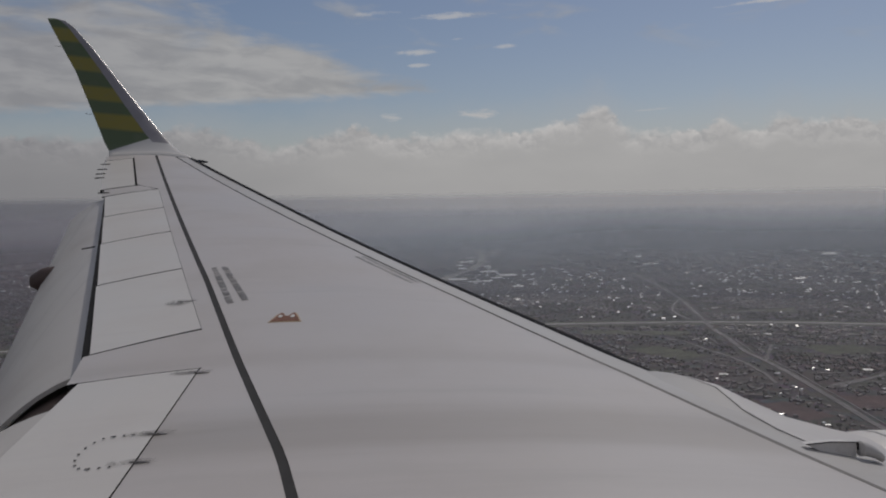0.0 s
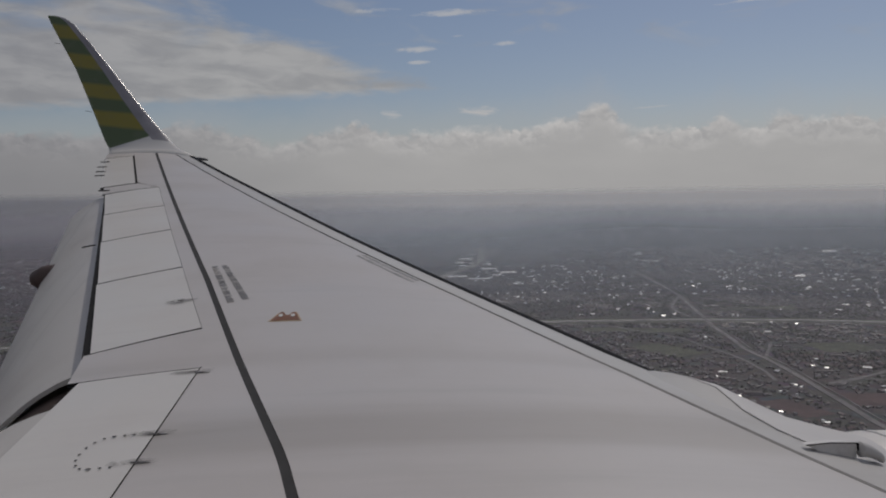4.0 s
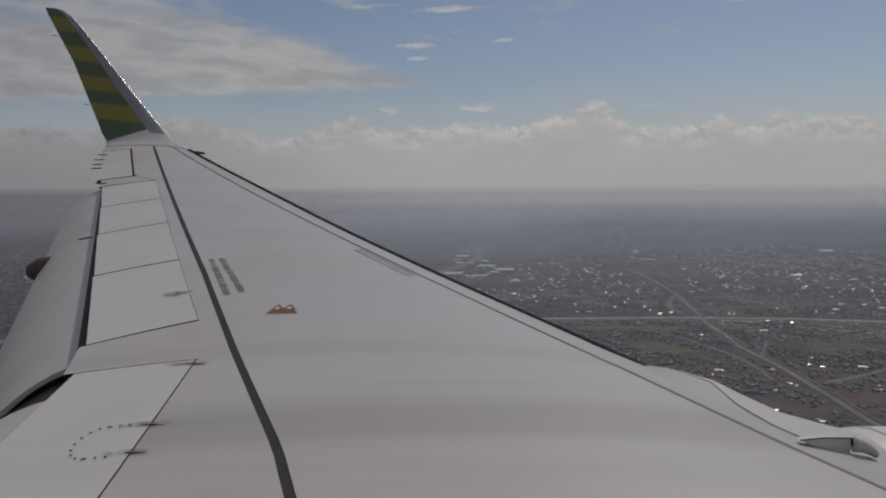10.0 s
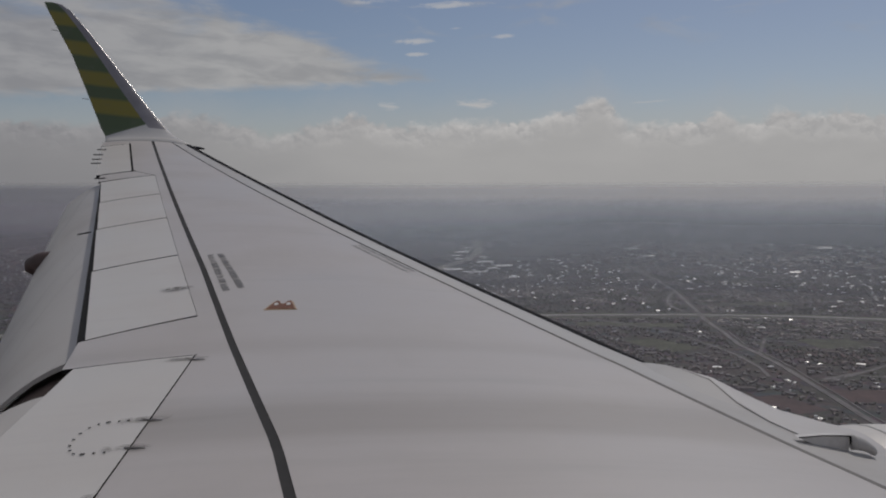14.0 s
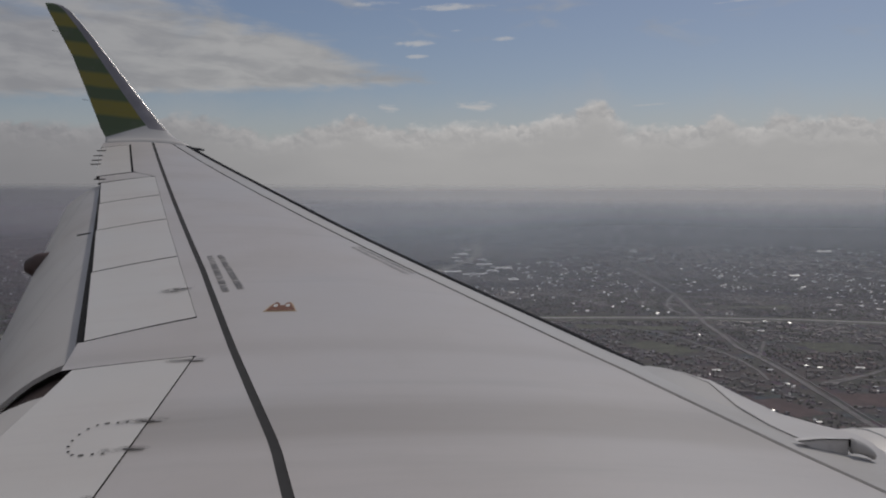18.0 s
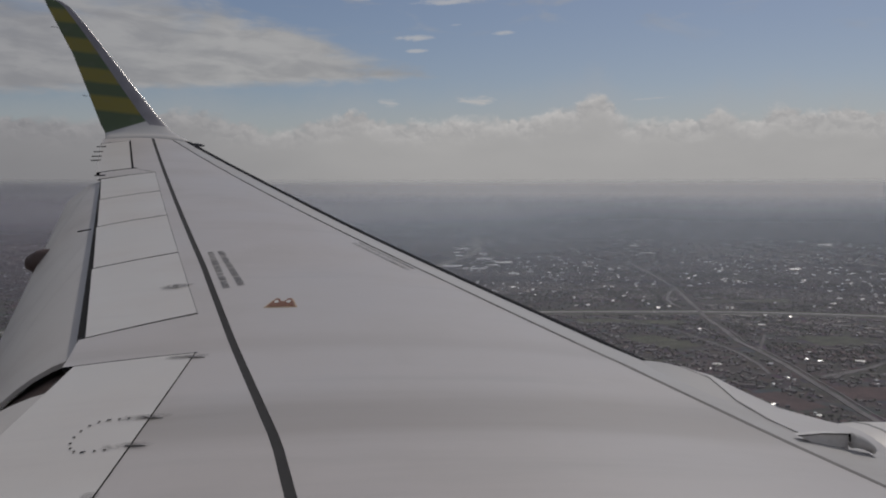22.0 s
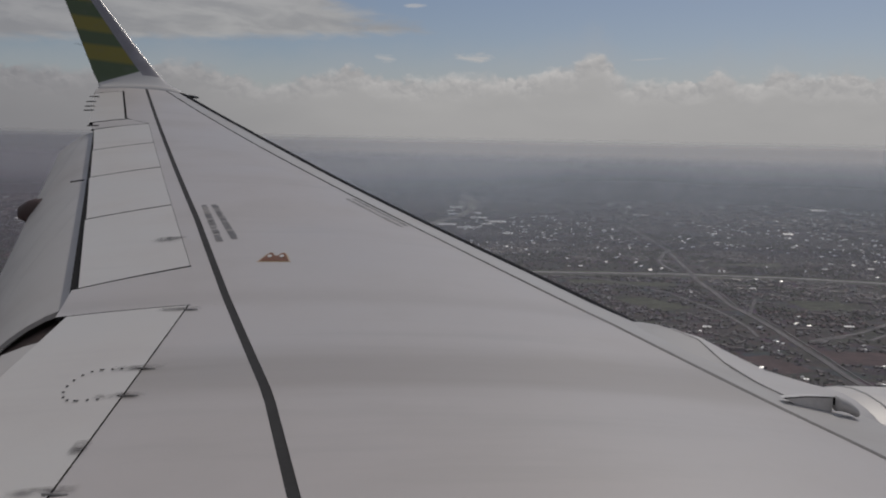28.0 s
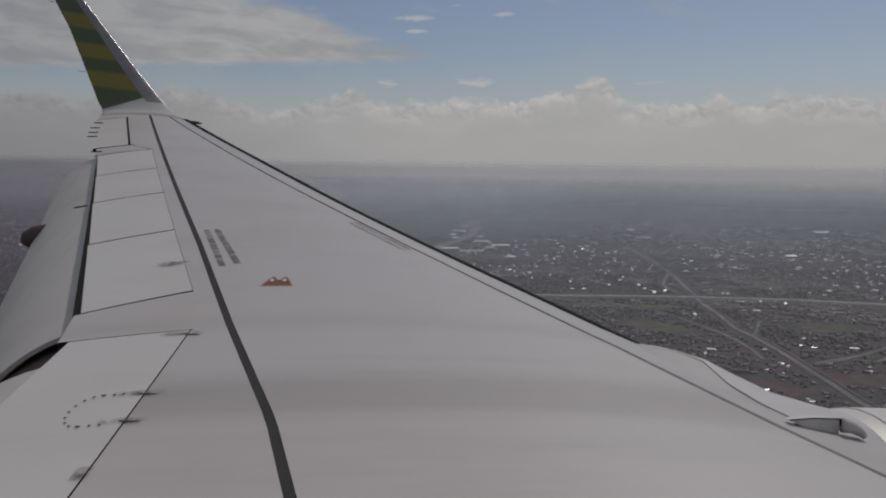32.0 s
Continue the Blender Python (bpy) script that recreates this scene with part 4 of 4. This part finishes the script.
def warehouse(l, w, h, roof_mat, label):
    """A shed: walls, shallow gable roof, ridge vent."""
    ob = new("warehouse")
    wall = [(a * l / 2, b * w / 2, z) for z in (-3.0, h) for a, b in ((-1, -1), (1, -1), (1, 1), (-1, 1))]
    roof = [(a * (l / 2 + 0.8), b * (w / 2 + 0.8), z) for z in (h, h + 0.4) for a, b in ((-1, -1), (1, -1), (1, 1), (-1, 1))]
    r = w * 0.16
    roof = roof[:4] + [(-l / 2 - 0.8, 0, h + r), (l / 2 + 0.8, 0, h + r)]
    part("wall", mesh("shed_wall", wall, WALL_F, M_PALE), ob)
    part("roof", mesh("shed_roof", roof, ROOF_F, roof_mat), ob)
    vent = [(a * l * 0.4, b * 1.2, h + r + z) for z in (-0.3, 1.0) for a, b in ((-1, -1), (1, -1), (1, 1), (-1, 1))]
    part("ridge_vent", mesh("shed_vent", vent, WALL_F + [(4, 5, 6, 7)], roof_mat), ob)
    return tagged(ob, label, "warehouse", "warehouses")


def put(ob, turn, dip, angle):
    x, y = spot(turn, dip)
    p, k = land(x, y)
    # lean with the slope of the far land
    slope = 0.0 if k == 1 else math.degrees(math.atan2(land(x * 1.01, y * 1.01)[0].z - p.z, (land(x * 1.01, y * 1.01)[0].xy - p.xy).length))
    m = Matrix.Translation(p) @ Matrix.Rotation(-radians(turn), 4, "Z") @ Matrix.Rotation(radians(slope), 4, "X") @ Matrix.Rotation(radians(angle), 4, "Z") @ Matrix.Scale(k, 4)
    return m


SHEDS = [warehouse(95, 34, 9, M_TIN, "long shed with a bright tin roof"), warehouse(50, 24, 8, M_TIN, "shed with a bright tin roof beside houses"), warehouse(36, 18, 7, M_RUST, "shed with a rust-brown roof beside houses"), warehouse(120, 22, 8, M_TIN, "very long shed with a bright tin roof"), warehouse(20, 9, 5, M_TIN, "small shed with a bright tin roof")]
spots = [(8.32, 5.14, 3, 0), (6.34, 5.56, 4, 3), (7.02, 4.9, 6, 0), (5.51, 4.21, 2, 0), (5.26, 4.67, 5, 1), (6.9, 4.55, 4, 1), (7.6, 5.3, 8, 1), (5.1, 4.45, 0, 1), (5.9, 3.9, 3, 1), (7.4, 3.55, 60, 1), (4.6, 3.3, 0, 0), (4.9, 5.4, 6, 0), (9.0, 5.9, 3, 1), (8.0, 4.3, 0, 2),
         (23.1, 3.32, 0, 0), (23.7, 3.28, 3, 0), (24.39, 3.19, 0, 0), (25.7, 3.28, 12, 1), (28.71, 3.01, 0, 0), (28.46, 3.62, 2, 0), (17.74, 4.42, 5, 0), (18.3, 4.3, 70, 1), (22.84, 2.23, 0, 1), (31.6, 2.92, 0, 1), (16.9, 3.9, 3, 1), (26.8, 5.2, 10, 1),
         (17.17, 6.33, 0, 4), (20.49, 6.44, 2, 4), (23.87, 6.16, 6, 4), (25.08, 6.59, 0, 2), (29.37, 6.87, 4, 4), (29.04, 7.21, 8, 4), (31.6, 7.0, 0, 4), (24.9, 8.75, 3, 4), (23.3, 5.6, 0, 4), (28.0, 5.0, 5, 4), (29.5, 4.6, 4, 4), (30.1, 5.3, 0, 4), (26.1, 4.4, 0, 4), (27.2, 6.0, 2, 4), (25.6, 8.72, 3, 2), (16.3, 10.2, 5, 2), (29.0, 10.0, 5, 2), (30.6, 10.6, 4, 4), (22.2, 11.4, 8, 4), (24.0, 12.6, 6, 2), (31.4, 9.0, 0, 2), (28.2, 11.0, 12, 2),
         (20.8, 13.2, 10, 3), (21.4, 13.9, 10, 3), (22.2, 13.4, 10, 0), (-25.0, 5.5, 0, 1), (-26.0, 8.2, 6, 0), (-24.4, 7.0, 15, 1), (-23.8, 9.5, -5, 2)]
used = set()
for turn, dip, angle, kind in spots:
    m = put(SHEDS[kind], turn, dip, angle)
    if kind in used:
        ob = copy_thing(SHEDS[kind], m)
        ob.matrix_basis = m
    else:
        used.add(kind)
        SHEDS[kind].matrix_basis = m


def near_house(l, w, h, ridge, roof_mat, label):
    ob = new("house")
    wall = [(a * l / 2, b * w / 2, z) for z in (-1.0, h) for a, b in ((-1, -1), (1, -1), (1, 1), (-1, 1))]
    e = 0.6
    roof = [(a * (l / 2 + e), b * (w / 2 + e), h - 0.1) for a, b in ((-1, -1), (1, -1), (1, 1), (-1, 1))] + [(-l / 2 - e, 0, h + ridge), (l / 2 + e, 0, h + ridge)]
    part("wall", mesh("house_wall", wall, WALL_F + [(4, 5, 6, 7)], M_PALE), ob)
    part("roof", mesh("house_roof", roof, ROOF_F, roof_mat), ob)
    porch = [(a * l * 0.25, -w / 2 - 1.4 + b * 1.4, z) for z in (h * 0.55, h * 0.55 + 0.3) for a, b in ((-1, -1), (1, -1), (1, 1), (-1, 1))]
    part("porch_roof", mesh("house_porch", porch, WALL_F + [(4, 5, 6, 7), (3, 2, 1, 0)], roof_mat), ob)
    return tagged(ob, label, "house", "houses near the motorway")


KINDS = [near_house(10, 7, 3.5, 1.8, M_TILE, "low house with a brown tiled roof"), near_house(12, 8, 6, 1.8, M_TILE, "two-storey house with a brown tiled roof"), near_house(9, 7, 3.4, 0.9, M_RUST, "small house with a dull sheet roof"), near_house(10, 7, 4.5, 0.7, M_TIN, "house with a bright metal roof"), near_house(15, 10, 6.5, 0.8, M_PALE, "pale flat-roofed block among houses")]
first, n_near = set(), 0
for i in range(6000):
    turn, d = rng.uniform(11, 35), math.sqrt(rng.uniform(1500 ** 2, 2450 ** 2))
    x, y = d * math.sin(radians(turn)), d * math.cos(radians(turn))
    if not free(x, y, 4) or green_here(x, y) < 0.12 or green_here(x, y) > 0.5:
        continue
    kind = rng.choices(range(5), (5, 3, 4, 0.5, 0.3))[0]
    m = Matrix.Translation((x, y, 0)) @ Matrix.Rotation(street_turn(x, y) + rng.uniform(-0.1, 0.1), 4, "Z")
    if kind in first:
        copy_thing(KINDS[kind], m)
    else:
        first.add(kind)
        KINDS[kind].matrix_basis = m
    n_near += 1
    if n_near >= 280:
        break


def tower(w, depth, h, floors, label):
    ob = new("apartment_tower")
    box = [(a * w / 2, b * depth / 2, z) for z in (-5.0, h) for a, b in ((-1, -1), (1, -1), (1, 1), (-1, 1))]
    part("wall", mesh("tower_wall", box, WALL_F + [(4, 5, 6, 7)], M_TOWER), ob)
    for i in range(floors):
        z = h * (i + 0.7) / (floors + 0.6)
        band = [(a * (w / 2 + 0.25), b * (depth / 2 + 0.25), z + q) for q in (0, h / floors * 0.45) for a, b in ((-1, -1), (1, -1), (1, 1), (-1, 1))]
        part("window_band", mesh("tower_band", band, WALL_F + [(4, 5, 6, 7), (3, 2, 1, 0)], M_GLASSY), ob)
    cap = [(a * w * 0.3, b * depth * 0.3, h + q) for q in (-0.2, h * 0.03) for a, b in ((-1, -1), (1, -1), (1, 1), (-1, 1))]
    part("plant_room", mesh("tower_cap", cap, WALL_F + [(4, 5, 6, 7)], M_TOWER), ob)
    return tagged(ob, label, "tower", "towers in the haze")


TOWERS = [tower(62, 45, 335, 9, "tall grey tower dim in the haze"), tower(80, 50, 315, 8, "broad grey tower dim in the haze"), tower(48, 40, 290, 7, "slim grey tower dim in the haze")]
placed = [(13.45, 2.45, 0, 2), (14.22, 2.45, 10, 0), (9.1, 2.9, 5, 1), (9.6, 2.85, 20, 1), (-2.7, 2.7, 0, 1), (-1.9, 2.7, 8, 2), (-22.6, 2.9, 0, 0), (-21.4, 3.0, 8, 1), (-23.6, 2.8, 0, 2), (21.7, 2.2, 0, 2), (29.6, 2.4, 4, 1), (30.4, 2.4, 0, 2), (5.0, 2.4, 0, 2), (-24.6, 2.7, 0, 1)]
used = set()
for turn, dip, angle, kind in placed:
    x, y = spot(turn, dip)
    p, k = land(x, y)
    m = Matrix.Translation(p) @ Matrix.Rotation(radians(angle - turn), 4, "Z") @ Matrix.Scale(k, 4)
    if kind in used:
        ob = copy_thing(TOWERS[kind], m)
        ob.matrix_basis = m
    else:
        used.add(kind)
        TOWERS[kind].matrix_basis = m

# ---- markings and small fittings on the wing ----


def grime_material():
    mat, n = material("grime_smear")
    gen = n.add("ShaderNodeTexCoord", out=0)
    sep = n.tree.nodes.new("ShaderNodeSeparateXYZ")
    n.tree.links.new(gen, sep.inputs[0])

    def hump(v):
        return n.math("MULTIPLY", n.math("MULTIPLY", v, n.math("SUBTRACT", 1.0, v)), 4.0)
    co = object_coords(n)
    blot = n.noise(co, 14.0, 6.0, 0.7)
    a = n.math("MULTIPLY", n.math("MULTIPLY", hump(sep.outputs[0]), hump(sep.outputs[1])), n.step(blot, 0.35, 0.65))
    dirt = n.add("ShaderNodeBsdfDiffuse", {"Color": (0.06, 0.055, 0.055, 1)})
    n.add("ShaderNodeOutputMaterial", {"Surface": n.add("ShaderNodeMixShader", {0: n.math("MULTIPLY", a, 0.36), 1: n.add("ShaderNodeBsdfTransparent"), 2: dirt})})
    return mat


M_SMEAR = grime_material()


def decal(name, fi, fo, bo, bi, mat, label="", off=0.010, ni=2, nj=2):
    return part(name, mesh(name, *patch(quad(fi, fo, bo, bi), ni, nj, off, 0.002), mat), wing, label)


# stencilled notices that cannot be read: rows of short bars
def stencil(y0, s0, y1, s1, height, seed, ink=None):
    r = random.Random(seed)
    t = 0.0
    length = math.hypot(y1 - y0, s1 - s0)
    dy, ds = (y1 - y0) / length, (s1 - s0) / length
    while t < length - 0.03:
        w = r.choice((0.010, 0.014, 0.020, 0.024))
        a = (y0 + dy * t, s0 + ds * t)
        b = (y0 + dy * (t + w), s0 + ds * (t + w))
        up = height * r.choice((0.8, 1.0, 1.0))
        nrm = (-ds * up, dy * up)
        decal("stencil_bar", a, b, (b[0] + nrm[0], b[1] + nrm[1]), (a[0] + nrm[0], a[1] + nrm[1]), ink or M_INK, off=0.004, ni=1, nj=1)
        t += w + r.choice((0.010, 0.012, 0.016, 0.040))


stencil(8.69, 6.695, 7.58, 6.365, 0.048, 1)
stencil(8.71, 6.617, 7.62, 6.265, 0.048, 2)
stencil(9.28, 5.54, 8.30, 5.06, 0.036, 3, M_FAINT)
stencil(9.34, 5.49, 8.36, 5.01, 0.036, 4, M_FAINT)


def anchor_mark():
    """Orange lifting-point sign: a flat bar with two eyes on it."""
    def at(a, b, off):
        s, y = 5.913 - 0.87 * a, 7.10 + b
        return (-s, y, upper(y, s) + off)
    verts, faces = [], []

    def slab(outline):
        k, m = len(verts), len(outline)
        verts.extend(at(a, b, 0.006) for a, b in outline)
        verts.extend(at(a, b, 0.001) for a, b in outline)
        faces.append(tuple(range(k, k + m)))
        faces.extend((k + i, k + m + i, k + m + (i + 1) % m, k + (i + 1) % m) for i in range(m))
    slab([(-0.105, 0.0), (0.105, 0.0), (0.068, 0.14), (0.048, 0.19), (0.030, 0.17), (0.014, 0.115), (-0.014, 0.115), (-0.030, 0.17), (-0.048, 0.19), (-0.068, 0.14)])
    return mesh("anchor_mark", verts, faces, M_ORANGE)


halo = [(-0.100, -0.014), (0.114, -0.014), (0.075, 0.15), (0.055, 0.20), (0.030, 0.185), (0.018, 0.13), (-0.006, 0.13), (-0.018, 0.185), (-0.040, 0.20), (-0.062, 0.15)]
part("mark_border", mesh("mark_border", [(-5.92 + a, 7.10 + b, upper(7.10 + b, 5.92 - a) + q) for q in (0.003, 0.0005) for a, b in halo], [tuple(range(10))] + [(i, 10 + i, 10 + (i + 1) % 10, (i + 1) % 10) for i in range(10)], M_HALO), wing, "pale orange border")
part("anchor_mark", anchor_mark(), wing, "orange painted anchor sign with two eyes")
for c in (-0.033, 0.046):
    eye = [(c + 0.014 * math.cos(a), 0.10 + 0.030 * math.sin(a)) for a in [2 * math.pi * k / 12 for k in range(12)]]
    part("eye", mesh("eye", [(-5.92 + a, 7.10 + b, upper(7.10 + b, 5.92 - a) + q) for q in (0.009, 0.005) for a, b in eye], [tuple(range(12))] + [(i, 12 + i, 12 + (i + 1) % 12, (i + 1) % 12) for i in range(12)], M_WHITE), wing)

# dotted outline on the inboard spoiler
dots = [(5.36, 6.36 + 0.04 * i) for i in range(3)] + [(5.195 + 0.165 * math.cos(a), 6.45 + 0.085 * math.sin(a)) for a in [math.pi * k / 8 for k in range(9)]] + [(5.03, 6.44 - 0.04 * i) for i in range(3)]
for y, s in dots:
    decal("dot", (y - 0.0048, s - 0.005), (y + 0.0048, s - 0.005), (y + 0.0048, s + 0.005), (y - 0.0048, s + 0.005), M_SEAL, off=0.010, ni=1, nj=1)

# oily smears at the hinges
for y, s, wy, ws in ((5.36, 6.29, 0.030, 0.12), (5.06, 6.28, 0.03, 0.11), (6.20, 6.30, 0.035, 0.12), (7.70, 6.68, 0.03, 0.10), (4.30, 6.30, 0.03, 0.12), (4.60, 6.285, 0.06, 0.035), (7.66, 6.72, 0.06, 0.10)):
    decal("smear", (y - wy, s - ws), (y + wy, s - ws), (y + wy, s + ws), (y - wy, s + ws), M_SMEAR, off=0.011, ni=2, nj=4)


def rod(name, p, q, r, mat, parent, label=""):
    p, q = Vector(p), Vector(q)
    rot = (q - p).to_track_quat("Z", "Y").to_matrix()
    rings = [[p + (q - p) * t + rot @ Vector((r * math.cos(2 * math.pi * k / 8), r * math.sin(2 * math.pi * k / 8), 0)) for k in range(8)] for t in (0, 1)]
    return part(name, mesh(name, *loft(rings), mat), parent, label)


# hinge pins
for y, s in ((5.355, 6.25), (5.06, 6.245), (6.19, 6.24), (4.28, 6.25)):
    z = upper(y, s)
    rod("hinge_pin", (-s + 0.035, y, z + 0.003), (-s - 0.045, y, z + 0.003), 0.0045, M_SHADE, wing)

# discharge wicks on the aileron and the winglet
for y, s in ((15.42, 9.70), (14.96, 9.60), (14.55, 9.49), (14.2, 9.39), (12.95, 8.93)):
    z = upper(y, s)
    rod("static_wick", (-s + 0.08, y, z + 0.016), (-s - 0.06, y, z + 0.004), 0.008, M_SEAL, wing, "dark static discharge wick")
for y, s, z in ((17.45, 11.14, 3.97), (16.9, 10.4, 2.75)):
    rod("static_wick", (-s, y, z), (-s - 0.11, y, z + 0.01), 0.004, M_SEAL, winglet, "thin static discharge wick")

# dark lens at the tip of the leading edge
tip = [[(-8.62 + 0.34 * t, 16.29 - 0.03 * math.sin(a) * math.sin(math.pi * (0.1 + 0.85 * t)), upper(16.29, 8.5) + 0.005 + 0.024 * math.cos(a) * math.sin(math.pi * (0.05 + 0.8 * t ** 1.5)) - 0.03 * t) for a in [2 * math.pi * k / 10 for k in range(10)]] for t in [i / 8 for i in range(9)]]
part("tip_light", mesh("tip_light", *loft(tip), M_LENS, smooth=True), wing, "dark glazed navigation light at the tip")

# flap track fairing behind the outboard flap
for y0, s0, z0 in ((10.9, 8.55, 0.66),):
    rings = []
    for i in range(13):
        t = i / 12
        r = 0.165 * min(1.0, 0.25 + 2.2 * t) * (1 - 0.35 * t ** 3) * (0.55 if i == 12 else 1.0)
        rings.append([(-(s0 - 0.9 + 1.35 * t), y0 + r * math.cos(a), z0 - 0.05 - 0.12 * t + r * 1.1 * math.sin(a)) for a in [2 * math.pi * k / 14 for k in range(14)]])
    part("track_fairing", mesh("track_fairing", *loft(rings), M_BROWN, smooth=True), outer, "brownish flap track fairing")

# dark joint stroke on the outboard flap
z = upper(10.0, 8.0) - 0.040
rod("joint_stroke", (-8.07, 10.05, z + 0.006), (-8.18, 10.0, z - 0.02), 0.007, M_SEAL, outer, "dark joint mark on the flap")

# inboard end of the slat beside the pylon: a shallow grey slot, its dark upper lip, a rounded end
slot = [(-3.413, 5.2, 0.518), (-3.303, 5.2, 0.531), (-3.183, 5.2, 0.533), (-3.173, 5.2, 0.452), (-3.283, 5.2, 0.462)]
part("slot", mesh("slot", slot + [(x, y + 0.04, z) for x, y, z in slot], [tuple(range(5)), tuple(range(9, 4, -1))] + [(i, (i + 1) % 5, 5 + (i + 1) % 5, 5 + i) for i in range(5)], M_SLOT), engine, "shallow grey slot beside the pylon")
for p, q in zip(slot[:2], slot[1:3]):
    rod("slot_lip", (p[0], 5.195, p[2]), (q[0], 5.195, q[2]), 0.0030, M_SEAL, engine)
rod("slot_stop", (-3.178, 5.195, 0.533), (-3.171, 5.195, 0.500), 0.006, M_EDGE, engine)
knob = [[(-3.173 + 0.10 * t, 5.185 + 0.035 * math.cos(a), 0.508 - 0.035 * t ** 2 + 0.034 * math.sin(a) * (1 - 0.35 * t)) for a in [2 * math.pi * k / 14 for k in range(14)]] for t in (0, 0.15, 0.35, 0.55, 0.75, 0.9, 1.0)]
part("slat_end", mesh("slat_end", *loft(knob), M_SLAT, smooth=True), engine, "rounded grey slat end fitting")

# dark seam where the fairing meets the wing
seam = [(3.55, 6.32, 0.578), (3.472, 6.08, 0.575), (3.443, 5.79, 0.526), (3.415, 5.48, 0.515), (3.365, 5.31, 0.505)]
for p, q in zip(seam, seam[1:]):
    rod("seam", (-p[0], p[1], p[2]), (-q[0], q[1], q[2]), 0.0009, M_FAINT, engine)


def glint_roofs():
    """Small bright sheet-metal roofs scattered through the town."""
    verts, faces = [], []
    for i in range(1700):
        turn = rng.uniform(6, 38) if rng.random() < 0.85 else rng.uniform(-30, -20)
        x, y = spot(turn, rng.choice((rng.uniform(1.6, 5.5), rng.uniform(2.5, 8.0), rng.uniform(5, 14))))
        if not free(x, y, 6) or noise.noise(Vector((x * 0.0016, y * 0.0016, 7.0))) < -0.1:
            continue
        far = min(1.0, math.hypot(x, y) / 7000)
        if far < 0.5 and rng.random() < 0.75:
            continue
        l, w, h = rng.uniform(3, 4 + 36 * far ** 1.5), rng.uniform(3, 4 + 20 * far ** 1.5), rng.uniform(4, 6)
        wall, roof = house_rows(x, y, l, w, h, rng.gauss(0.0, 0.5), w * rng.uniform(0.14, 0.28))
        k = len(verts)
        verts += wall + roof
        faces += [tuple(q + k for q in f) for f in WALL_F] + [tuple(q + k + 8 for q in f) for f in ROOF_F]
    tagged(new("metal_roofs", mesh("metal_roofs", verts, faces, M_GLINT)), "small houses with bright sheet-metal roofs", "houses", kind="stuff")


M_GLINT = plain("sheet_metal", (0.80, 0.80, 0.80), 0.42, 0.7, 0.2, 0.03)
glint_roofs()
